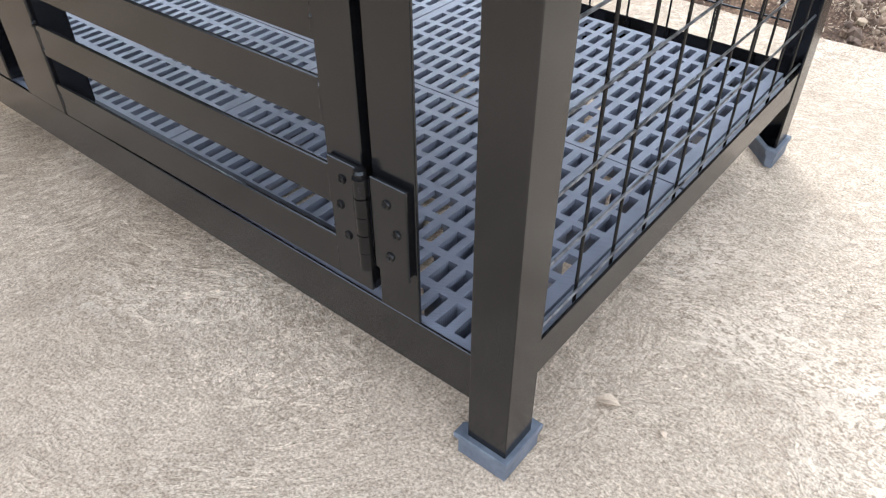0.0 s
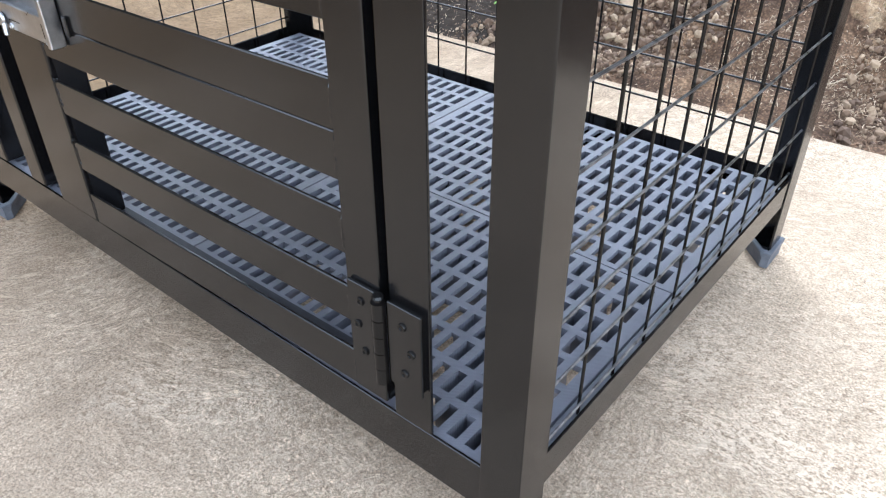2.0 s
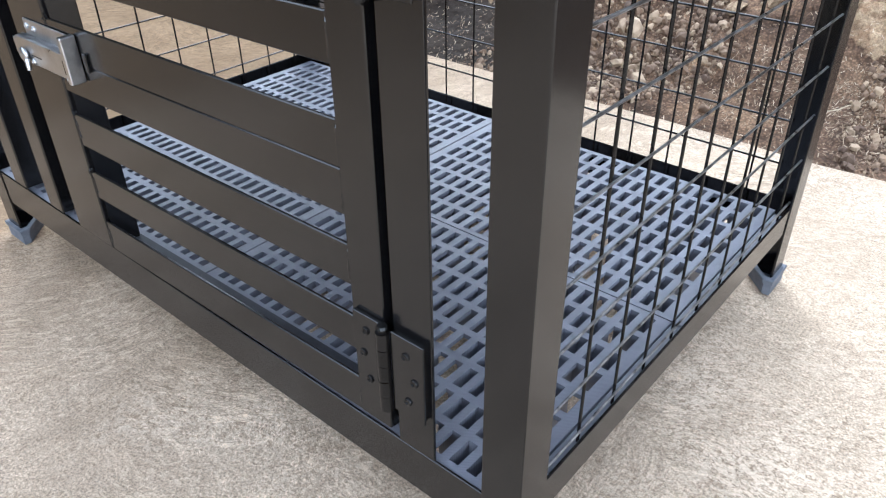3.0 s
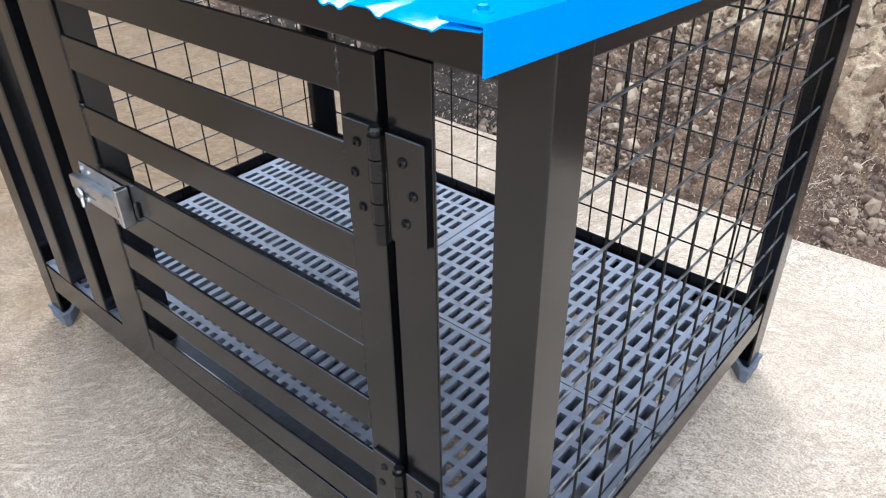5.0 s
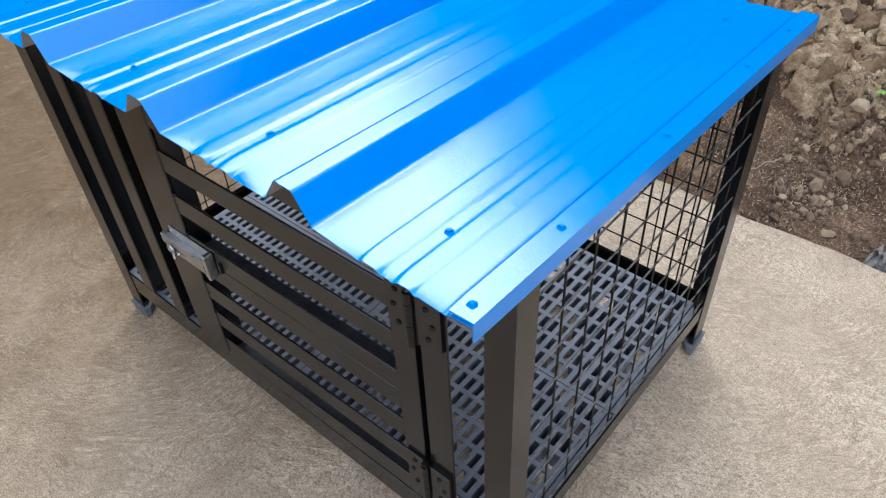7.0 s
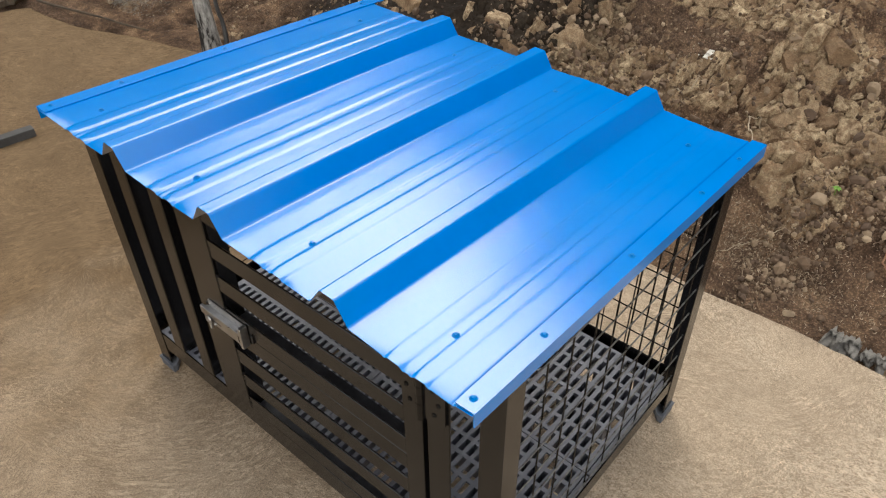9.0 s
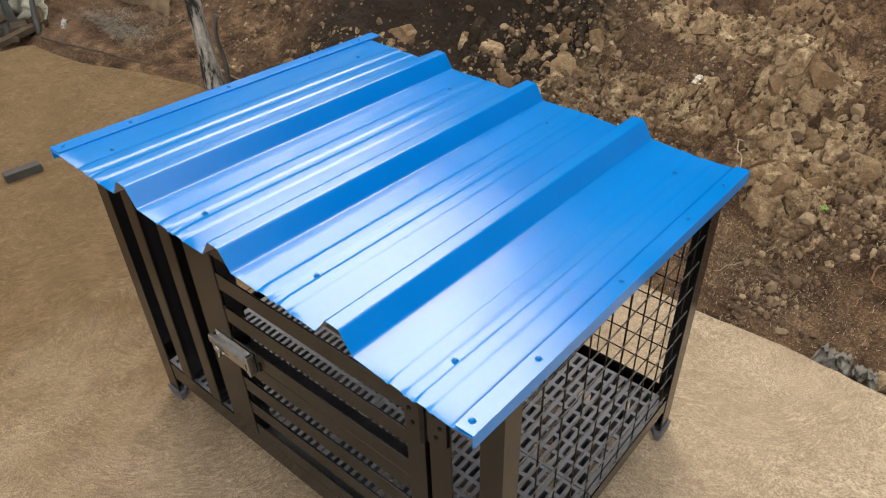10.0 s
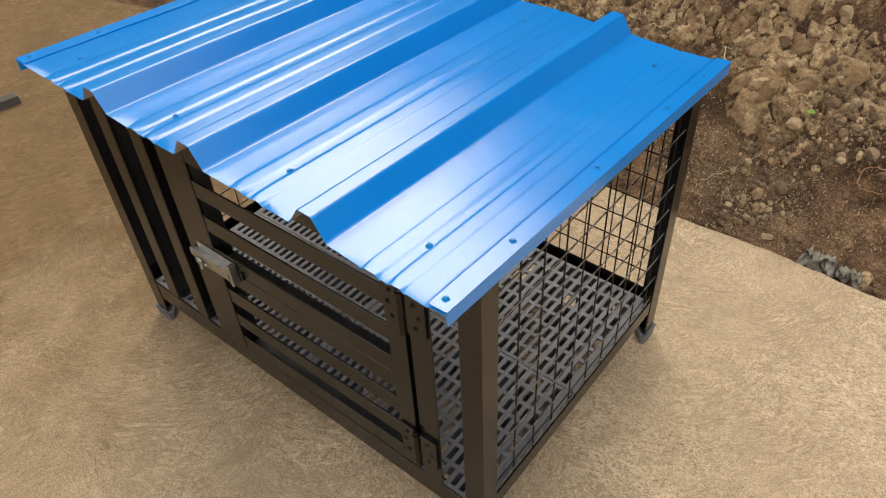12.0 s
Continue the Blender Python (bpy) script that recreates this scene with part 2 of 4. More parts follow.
def blue_roof_material():
    k = Nodes("blue_coated_steel")
    fine = k.noise(480, 2, 0.5)
    wide = k.noise(8, 3)
    c = k.ramp(wide, [(0.3, (0.0, 0.187, 0.64)), (0.7, (0.0, 0.199, 0.68))])
    k.set(Base_Color=c, Roughness=k.ramp(wide, [(0.3, 0.14), (0.7, 0.20)]))
    k.b.inputs["IOR"].default_value = 1.70
    k.b.inputs["Specular IOR Level"].default_value = 0.5
    k.bump((wide, 0.04, 0.01), (fine, 0.35, 0.0005))
    return k.m


def grey_primer_material():
    k = Nodes("grey_primer")
    n = k.noise(20, 4)
    k.set(Base_Color=k.ramp(n, [(0.3, (0.20, 0.185, 0.175)), (0.7, (0.27, 0.25, 0.235))]), Roughness=0.45)
    return k.m


def tile_material():
    k = Nodes("blue_grey_moulded_plastic")
    wide, fine = k.noise(12, 5, 0.65), k.noise(500, 2)
    stripes = k.t.nodes.new("ShaderNodeTexWave")
    stripes.inputs["Scale"].default_value = 170
    stripes.inputs["Distortion"].default_value = 0.3
    k.link(k.scaled((1, 1, 1), (0, 0, 0.8)), stripes.inputs["Vector"])
    c = k.ramp(wide, [(0.3, (0.125, 0.131, 0.160)), (0.7, (0.176, 0.182, 0.217))])
    c = k.mix(k.ramp(k.noise(45, 6, 0.75), [(0.62, 0.0), (0.78, 0.35)]), c, (0.33, 0.31, 0.29))
    k.set(Base_Color=c, Roughness=k.ramp(wide, [(0.3, 0.4), (0.7, 0.55)]))
    k.b.inputs["Specular IOR Level"].default_value = 0.35
    k.bump((stripes.outputs["Fac"], 0.25, 0.0006), (fine, 0.1, 0.0003))
    return k.m


def rubber_material():
    k = Nodes("grey_rubber")
    n, f = k.noise(25, 5, 0.7), k.noise(220, 3)
    k.set(Base_Color=k.ramp(n, [(0.35, (0.055, 0.062, 0.078)), (0.7, (0.13, 0.138, 0.16))]), Roughness=0.62)
    k.bump((n, 0.15, 0.002), (f, 0.15, 0.0006))
    return k.m


def zinc_material():
    k = Nodes("zinc_plated_steel")
    n = k.noise(40, 5, 0.7)
    k.set(Base_Color=k.ramp(n, [(0.3, (0.34, 0.34, 0.345)), (0.7, (0.54, 0.54, 0.55))]), Metallic=1.0, Roughness=k.ramp(n, [(0.3, 0.26), (0.7, 0.42)]))
    k.bump((n, 0.05, 0.001),)
    return k.m


def bark_material():
    k = Nodes("pale_flaking_bark")
    n = k.noise(12, 6, 0.7, k.scaled((2.2, 2.2, 0.5)))
    f = k.noise(70, 5, 0.7)
    c = k.ramp(n, [(0.455, (0.014, 0.012, 0.011)), (0.50, (0.20, 0.19, 0.18)), (0.64, (0.42, 0.405, 0.38))])
    c = k.mix(0.5, c, k.ramp(f, [(0.3, 0.6), (0.7, 1.35)]), "MULTIPLY")
    k.set(Base_Color=c, Roughness=0.9)
    k.bump((n, 0.7, 0.012), (f, 0.4, 0.003))
    return k.m


def plain_material(name, dark, light, rough=0.85, scale=20, relief=0.003):
    k = Nodes(name)
    n, f = k.noise(scale, 5, 0.7), k.noise(scale * 9, 4)
    c = k.ramp(n, [(0.3, dark), (0.7, light)])
    c = k.mix(0.4, c, k.ramp(f, [(0.3, 0.65), (0.7, 1.3)]), "MULTIPLY")
    k.set(Base_Color=c, Roughness=rough)
    k.bump((n, 0.4, relief), (f, 0.3, relief * 0.3))
    return k.m


def litter_material():
    k = Nodes("dry_litter")
    r = k.island()
    k.set(Base_Color=k.ramp(r, [(0.0, (0.15, 0.10, 0.06)), (0.6, (0.28, 0.205, 0.13)), (1.0, (0.52, 0.43, 0.31))]), Roughness=0.85)
    return k.m


def pebble_material():
    k = Nodes("loose_pebbles")
    r, f = k.island(), k.noise(60, 4)
    c = k.ramp(r, [(0.0, (0.080, 0.051, 0.033)), (0.65, (0.170, 0.113, 0.070)), (1.0, (0.36, 0.275, 0.180))])
    c = k.mix(0.5, c, k.ramp(f, [(0.3, 0.6), (0.7, 1.35)]), "MULTIPLY")
    k.set(Base_Color=c, Roughness=0.9)
    return k.m


CONCRETE, SOIL, ROCK = concrete_material(), soil_material(), rock_material()
SCREW = plain_material("blue_painted_screw", (0.0, 0.15, 0.46), (0.0, 0.18, 0.54), 0.5, 60, 0.0004)
SCREW.node_tree.nodes["Principled BSDF"].inputs["Specular IOR Level"].default_value = 0.15
BLACK, BLUE, PRIMER = black_paint_material(), blue_roof_material(), grey_primer_material()
WIRE = wire_material()
SCUFFED = scuffed_paint_material()
BARE_WIRE = worn_wire_material()
TILE, RUBBER, ZINC, BARK = tile_material(), rubber_material(), zinc_material(), bark_material()
WOOD = plain_material("weathered_wood", (0.10, 0.07, 0.045), (0.26, 0.19, 0.12), 0.85, 14)
OLD_WOOD = plain_material("dark_old_wood", (0.035, 0.026, 0.018), (0.11, 0.08, 0.052), 0.9, 14)
CHAFF = plain_material("grey_chaff", (0.13, 0.115, 0.095), (0.30, 0.27, 0.23), 0.9, 30)
SHEETING = plain_material("dirty_white_sheeting", (0.36, 0.36, 0.31), (0.60, 0.60, 0.53), 0.6, 6, 0.01)
STEEL = plain_material("dull_dark_steel", (0.03, 0.03, 0.031), (0.065, 0.065, 0.067), 0.5, 18)
PAPER = plain_material("grey_torn_sheeting", (0.07, 0.066, 0.06), (0.26, 0.245, 0.22), 0.7, 34)
LEAF = plain_material("dry_leaf", (0.42, 0.32, 0.22), (0.60, 0.47, 0.34), 0.75, 60, 0.0008)
SPROUT = plain_material("green_sprout", (0.10, 0.22, 0.02), (0.20, 0.38, 0.05), 0.6, 40, 0.0008)
LITTER, PEBBLES = litter_material(), pebble_material()


# ---- mesh helpers ----
def mesh_of(bm, name, materials):
    me = bpy.data.meshes.new(name)
    bm.normal_update()
    bm.to_mesh(me)
    bm.free()
    for m in materials if isinstance(materials, (list, tuple)) else [materials]:
        me.materials.append(m)
    return me


def thing(name, bm, material, label, category, group="", kind=""):
    return tagged(new(name, mesh_of(bm, name, material)), label, category, group, kind)


def part(name, bm, material, parent, label=""):
    """One mesh under a thing or a part; its mesh is given in world coordinates."""
    ob = new(name, bm if isinstance(bm, bpy.types.Mesh) else mesh_of(bm, name, material))
    ob.parent = parent
    if parent.type == "EMPTY":
        ob.matrix_parent_inverse = parent.matrix_basis.inverted()
    return tagged(ob, label)


def base(name, x, y, z, label, category, group=""):
    ob = new(name)
    ob.empty_display_size = 0.1
    ob.matrix_basis = Matrix.Translation((x, y, z))
    return tagged(ob, label, category, group)


def box(bm, x0, x1, y0, y1, z0, z1, r=0.0, seg=2):
    m = Matrix.Translation(((x0 + x1) / 2, (y0 + y1) / 2, (z0 + z1) / 2)) @ Matrix.Diagonal((x1 - x0, y1 - y0, z1 - z0, 1))
    verts = bmesh.ops.create_cube(bm, size=1.0, matrix=m)["verts"]
    if r:
        edges = list({e for v in verts for e in v.link_edges})
        bmesh.ops.bevel(bm, geom=edges, offset=r, segments=seg, affect="EDGES", profile=0.5)
    return bm


def boxed(*a, **k):
    return box(bmesh.new(), *a, **k)


def rod(bm, a, b, r0, r1=None, seg=8):
    a, b = Vector(a), Vector(b)
    r1 = r0 if r1 is None else r1
    q = (b - a).to_track_quat("Z", "Y").to_matrix().to_4x4()
    m = Matrix.Translation((a + b) / 2) @ q
    bmesh.ops.create_cone(bm, cap_ends=True, segments=seg, radius1=r0, radius2=r1, depth=(b - a).length, matrix=m)
    return bm


def rods(*a, **k):
    return rod(bmesh.new(), *a, **k)


def smooth(ob):
    for p in ob.data.polygons:
        p.use_smooth = True
    return ob


def grid_plate(xs, ys, hole, z0, z1):
    """A plate over the grid xs by ys, open where hole(i, j) holds."""
    bm = bmesh.new()
    top = [[bm.verts.new((x, y, z1)) for y in ys] for x in xs]
    low = [[bm.verts.new((x, y, z0)) for y in ys] for x in xs]
    nx, ny = len(xs) - 1, len(ys) - 1
    solid = [[not hole(i, j) for j in range(ny)] for i in range(nx)]

    def full(i, j):
        return 0 <= i < nx and 0 <= j < ny and solid[i][j]

    for i in range(nx):
        for j in range(ny):
            if not solid[i][j]:
                continue
            bm.faces.new((top[i][j], top[i + 1][j], top[i + 1][j + 1], top[i][j + 1]))
            bm.faces.new((low[i][j + 1], low[i + 1][j + 1], low[i + 1][j], low[i][j]))
            for di, dj, (a, b) in ((-1, 0, ((i, j + 1), (i, j))), (1, 0, ((i + 1, j), (i + 1, j + 1))), (0, -1, ((i, j), (i + 1, j))), (0, 1, ((i + 1, j + 1), (i, j + 1)))):
                if not full(i + di, j + dj):
                    bm.faces.new((top[a[0]][a[1]], low[a[0]][a[1]], low[b[0]][b[1]], top[b[0]][b[1]]))
    bmesh.ops.delete(bm, geom=[v for v in bm.verts if not v.link_faces], context="VERTS")
    return bm


# ---- ground, slab and bank ----
SLAB_Y, SLAB_X = 1.125, -3.55


def edge_y(x):
    """The slab's rear edge, drawn in towards its far end."""
    u = min(1, max(0, (-x - 2.35) / 1.1))
    return SLAB_Y - 0.24 * u * u * (3 - 2 * u)


OUTCROP_EAST = [
    (-0.95, 1.89, 0.108), (-0.72, 2.04, 0.109), (-0.53, 2.05, 0.127), (-0.45, 2.04, 0.082), (-0.39, 2.01, 0.085), (-0.36, 2.05, 0.105),
    (-0.62, 2.04, 0.125), (-0.25, 1.96, 0.12), (-0.27, 1.88, 0.122), (-0.19, 1.90, 0.083), (-0.14, 1.94, 0.131), (-0.25, 1.73, 0.084),
    (-0.21, 1.73, 0.095), (-0.17, 1.78, 0.127), (-0.22, 1.78, 0.077), (-0.03, 1.78, 0.114), (0.05, 1.74, 0.113), (-0.08, 1.70, 0.123),
    (-0.20, 1.71, 0.094), (-0.10, 1.53, 0.092), (-0.02, 1.63, 0.085), (0.15, 1.66, 0.154), (-0.03, 1.47, 0.069), (0.34, 1.19, 0.07),
]
OUTCROP_WEST = [
    (-0.77, 1.74, 0.118), (-1.01, 1.80, 0.107), (-0.80, 1.72, 0.092), (-0.79, 1.69, 0.093), (-0.95, 1.78, 0.139), (-1.18, 1.62, 0.113),
    (-1.03, 1.62, 0.131), (-0.98, 1.65, 0.10), (-0.98, 1.73, 0.146), (-0.85, 1.67, 0.11), (-0.69, 1.75, 0.085), (-0.49, 1.78, 0.095),
    (-0.44, 1.76, 0.086), (-0.54, 1.76, 0.087), (-1.18, 1.80, 0.178), (-1.35, 1.73, 0.159), (-1.08, 1.88, 0.132), (-2.31, 1.48, 0.092),
    (-2.13, 1.53, 0.073), (-2.05, 1.56, 0.052), (-1.98, 1.56, 0.051), (-1.92, 1.58, 0.05), (-1.73, 1.58, 0.068), (-2.51, 1.32, 0.112), (-1.71, 1.67, 0.195),
]
OUTCROP = OUTCROP_EAST + OUTCROP_WEST


def crust(x, y):
    """Cracked rock that breaks through the soil: its height, how bare it is and the tone of the block."""
    if not (-1.45 < x < 1.0 and 1.3 < y < 2.6):
        return 0.0, 0.0, 0.0
    near = min(math.hypot(x - a, (y - b) * 1.2) - s * 0.3 for a, b, s in OUTCROP)
    mask = min(1.0, max(0.0, (0.10 - near + 0.05 * noise.noise((x * 7, y * 7, 4))) / 0.05))
    clods = 0.75 * min(1.0, max(0.0, (y - 1.46) / 0.12)) * min(1.0, max(0.0, 0.6 + 1.3 * noise.noise((x * 3, y * 3, 9))))
    clods *= min(1.0, (1.0 - x) / 0.2, (x + 1.45) / 0.2, (2.6 - y) / 0.3)
    bare = mask
    mask = max(mask, clods)
    if mask <= 0:
        return 0.0, 0.0, 0.0
    wx = x + 0.035 * noise.noise((x * 8, y * 8, 2)) + 0.008 * noise.noise((x * 40, y * 40, 2))
    wy = y + 0.035 * noise.noise((x * 8, y * 8, 8)) + 0.008 * noise.noise((x * 40, y * 40, 8))
    small = noise.noise((x * 5, y * 5, 21)) > 0.02
    fx, fy = (27, 24) if small else (14, 12)
    dist, cells = noise.voronoi((wx * fx, wy * fy, 0.5))
    seed = cells[0] * 3.7
    lump, tone = noise.cell(tuple(seed)) * 0.5 + 0.5, noise.cell(tuple(seed + Vector((5, 9, 2)))) * 0.5 + 0.5
    tilt = ((wx * fx - cells[0].x) * (lump - 0.5) + (wy * fy - cells[0].y) * (tone - 0.5)) * 0.03
    crack = min(1.0, (dist[1] - dist[0]) / (0.2 if small else 0.11))
    high = ((0.010 + 0.018 * lump) if small else (0.018 + 0.030 * lump)) + tilt
    grain = 0.008 * noise.fractal((x * 24, y * 24, 1), 0.8, 2.1, 4)
    return mask * (0.003 + crack * high + grain), mask * crack, tone * (0.3 + 0.7 * bare)


def bank_height(x, y):
    """Height of the earth behind the slab: a strip of loose soil, then a steep cut bank."""
    foot = 1.32 + 0.42 * min(1, max(0, (-x - 2.0) / 0.9)) + 0.06 * noise.noise((x * 1.3, 3.1, 0))
    d = y - foot
    rim = edge_y(x)
    if y < rim + 0.02:
        h = -0.05
    else:
        h = -0.035 + 0.05 * min(1, (y - rim) / 0.25)
    if d > 0:
        slope = 0.56 + 0.26 * min(1, max(0, (-x - 0.8) / 0.8)) ** 2
        step = 0.04 * math.sin(d * 11 + 2.5 * noise.noise((x * 1.1, y * 0.6, 5.0)))
        hill = 0.72 + 0.53 * min(1, max(0, (35 - math.degrees(math.atan2(-x, y))) / 9))
        h += slope * min(d, 1.1) + hill * min(max(0, d - 1.1), 14) + step * min(1, d * 3)
    rough = noise.fractal((x * 2.6, y * 2.6, 1.7), 0.9, 2.1, 5)
    lumps = noise.fractal((x * 9.0, y * 9.0, 7.7), 0.8, 2.2, 4)
    k = min(1, max(0, (y - rim - 0.03) / 0.25))
    near = 1.0 if y < 6 else 6 / y
    # unseen rise added on the left to block low sky from the roof
    h = max(h, -0.05 + 1.25 * min(max(0.0, -5.2 - x), 6))
    return h + k * (0.05 * rough + 0.024 * lumps) * near + (crust(x, y)[0] if d > 0 else 0)


def ground():
    far = [4, 6, 10, 18, 40, 90]
    xs = [-5.2 - v for v in reversed([0.5, 1, 1.6, 2.3, 3.2] + far)] + list(np.arange(-5.2, -2.8, 0.03)) + list(np.arange(-2.8, -1.5, 0.013)) + list(np.arange(-1.5, 1.0, 0.0095)) + list(np.arange(1.0, 2.41, 0.03)) + [2.4 + v for v in far]
    ys = [1.0 - v for v in reversed([0.2, 0.3, 1, 3, 6, 12, 30, 90])] + [0.85, 0.9, 0.94, 0.98] + list(np.arange(1.02, 2.3, 0.0095)) + list(np.arange(2.31, 3.6, 0.03)) + [3.8, 4.2, 5, 6, 7.5, 9, 12, 20, 40, 95]
    verts = [(float(x), float(y), bank_height(float(x), float(y))) for x in xs for y in ys]
    n = len(ys)
    faces = [(i * n + j, (i + 1) * n + j, (i + 1) * n + j + 1, i * n + j + 1) for i in range(len(xs) - 1) for j in range(n - 1)]
    me = bpy.data.meshes.new("ground")
    me.from_pydata(verts, [], faces)
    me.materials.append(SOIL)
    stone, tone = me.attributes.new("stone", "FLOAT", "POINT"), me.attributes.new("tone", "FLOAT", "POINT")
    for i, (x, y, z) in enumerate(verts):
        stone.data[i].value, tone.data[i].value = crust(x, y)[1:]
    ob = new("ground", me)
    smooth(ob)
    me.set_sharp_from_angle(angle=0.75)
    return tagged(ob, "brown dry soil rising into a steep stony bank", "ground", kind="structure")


def slab():
    bm = bmesh.new()
    edge = []
    x = 5.0
    while x > SLAB_X:
        edge.append((x, edge_y(x) + 0.012 * noise.noise((x * 4, 0, 0)) + 0.006 * noise.noise((x * 21, 4, 0))))
        x -= 0.03
    y = edge_y(SLAB_X)
    while y > -7:
        edge.append((SLAB_X + 0.09 * noise.noise((3, y * 2.5, 0)) - 0.06, y - 0.05))
        y -= 0.15
    outline = [(5.0, -7.0)] + edge + [(SLAB_X, -7.0)]
    top = [bm.verts.new((a, b, 0)) for a, b in outline]
    face = bm.faces.new(top)
    out = bmesh.ops.extrude_face_region(bm, geom=[face])
    for v in out["geom"]:
        if isinstance(v, bmesh.types.BMVert):
            v.co.z = -0.09
    bmesh.ops.recalc_face_normals(bm, faces=bm.faces)
    bmesh.ops.triangulate(bm, faces=[f for f in bm.faces if len(f.verts) > 4])
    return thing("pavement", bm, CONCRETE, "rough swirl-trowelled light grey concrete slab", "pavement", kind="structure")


ground()
slab()



# ---- dog cage ----
W, L, D = 0.041, 1.040, 0.686
ROOF_Z, SLOPE = 0.7545, 0.066
cage = base("dog_cage", -L / 2, D / 2, 0, "black-painted steel dog cage with a blue corrugated metal roof on concrete", "dog cage")


def roof_z(y):
    return ROOF_Z - SLOPE * y


def angle_post(cx, cy, sx, sy, z0, z1, w=W, t=0.0034):
    """An upright of angle iron with its outer corner at cx, cy."""
    out = [(0, 0), (w, 0), (w, t), (t, t), (t, w), (0, w)]
    bm = bmesh.new()
    low = [bm.verts.new((cx + sx * a, cy + sy * b, z0)) for a, b in out]
    top = [bm.verts.new((cx + sx * a, cy + sy * b, z1)) for a, b in out]
    for i in range(6):
        bm.faces.new((low[i], low[(i + 1) % 6], top[(i + 1) % 6], top[i]))
    bm.faces.new(list(reversed(low)))
    bm.faces.new(top)
    bmesh.ops.recalc_face_normals(bm, faces=bm.faces)
    edges = [e for e in bm.edges if abs(e.verts[0].co.z - e.verts[1].co.z) > 0.1]
    bmesh.ops.bevel(bm, geom=edges, offset=0.001, segments=2, affect="EDGES", profile=0.5)
    return bm


def foot(cx, cy, sx, sy):
    """A three-cornered hollow rubber shoe for angle iron, with a thicker rim."""
    bm = bmesh.new()
    top, low = 0.029, 0.006

    def ring(g, inset, z):
        tri = [(-g, -g), (W + 2.2 * g, -g), (W + 2.2 * g, g + 0.004), (g + 0.004, W + 2.2 * g), (-g, W + 2.2 * g)]
        mx, my = sum(p[0] for p in tri) / 5, sum(p[1] for p in tri) / 5
        return [bm.verts.new((cx + sx * (mx + (a - mx) * inset), cy + sy * (my + (b - my) * inset), z)) for a, b in tri]

    rings = [ring(0.003, 0.96, 0.0), ring(0.0035, 1, 0.002), ring(0.0035, 1, 0.020), ring(0.0052, 1, 0.0215), ring(0.0055, 1, top - 0.0012), ring(0.0050, 0.99, top), ring(0.0035, 0.80, top), ring(0.0035, 0.78, top - 0.002), ring(0.0035, 0.74, low)]
    for p, q in zip(rings, rings[1:]):
        for i in range(5):
            bm.faces.new((p[i], p[(i + 1) % 5], q[(i + 1) % 5], q[i]))
    bm.faces.new(rings[0])
    bm.faces.new(rings[-1])
    bmesh.ops.recalc_face_normals(bm, faces=bm.faces)
    return bm


def add_posts():
    for cx, cy, sx, sy in ((0, 0, -1, 1), (0, D, -1, -1), (-L, 0, 1, 1), (-L, D, 1, -1)):
        post = part("post", angle_post(cx, cy, sx, sy, 0.008, roof_z(cy + (W if sy > 0 else 0)) - 0.006), BLACK, cage)
        part("foot_cap", foot(cx, cy, sx, sy), RUBBER, post, "scuffed grey rubber foot cap")


def angle(bm, axis, a, b, plane, inner, z0, z1, t=0.0032):
    """Angle iron: an upright plate at plane and a leg at z0 to inner."""
    lo, hi = min(plane, inner), max(plane, inner)
    p0, p1 = (plane, plane + t) if inner > plane else (plane - t, plane)
    if axis == "x":
        box(bm, a, b, p0, p1, z0, z1, r=0.0008, seg=1)
        box(bm, a, b, p1 if inner > plane else lo, hi if inner > plane else p0, z0, z0 + t)
    else:
        box(bm, p0, p1, a, b, z0, z1, r=0.0008, seg=1)
        box(bm, p1 if inner > plane else lo, hi if inner > plane else p0, a, b, z0, z0 + t)
    return bm


def add_rails():
    part("front_rail", angle(bmesh.new(), "x", -L + W, -W, 0.0015, 0.038, 0.0785, 0.1335), BLACK, cage)
    part("back_rail", angle(bmesh.new(), "x", -L + W, -W, D - 0.0015, D - 0.038, 0.094, 0.1355), BLACK, cage)
    part("side_rail", angle(bmesh.new(), "y", W, D - W, -0.0015, -0.038, 0.103, 0.144), BLACK, cage)
    part("side_rail", angle(bmesh.new(), "y", W, D - W, -L + 0.0015, -L + 0.038, 0.100, 0.141), BLACK, cage)
    part("top_rail", boxed(-L + W, -W, 0.001, W - 0.001, 0.695, 0.735, r=0.002), BLACK, cage)
    part("top_rail", boxed(-L + W, -W, D - W + 0.001, D - 0.001, 0.655, 0.695, r=0.002), BLACK, cage)
    for x in (-W, -L):
        bm = boxed(x + 0.001, x + W - 0.001, W, D - W, -0.045, -0.006, r=0.002)
        for v in bm.verts:
            v.co.z += roof_z(v.co.y)
        part("top_rail", bm, BLACK, cage)


def add_front():
    part("hinge_post", angle_post(-0.1375, 0.0, 1, 1, 0.1365, 0.695, w=0.043), BLACK, cage)
    part("latch_post", boxed(-0.743, -0.6555, 0.0, W, 0.1345, 0.695, r=0.0015), BLACK, cage)
    for x in (-0.940, -0.827):
        part("bar", boxed(x, x + 0.040, 0.0, W, 0.137, 0.695, r=0.002), BLACK, cage)


DOOR_X0, DOOR_X1 = -0.653, -0.187


def hung(bm):
    """Lets a door part drop a little towards the latch side, as the door hangs on its hinges."""
    for v in bm.verts:
        v.co.z -= 0.0085 * min(1.0, max(0.0, (DOOR_X1 - v.co.x) / (DOOR_X1 - DOOR_X0)))
    return bm


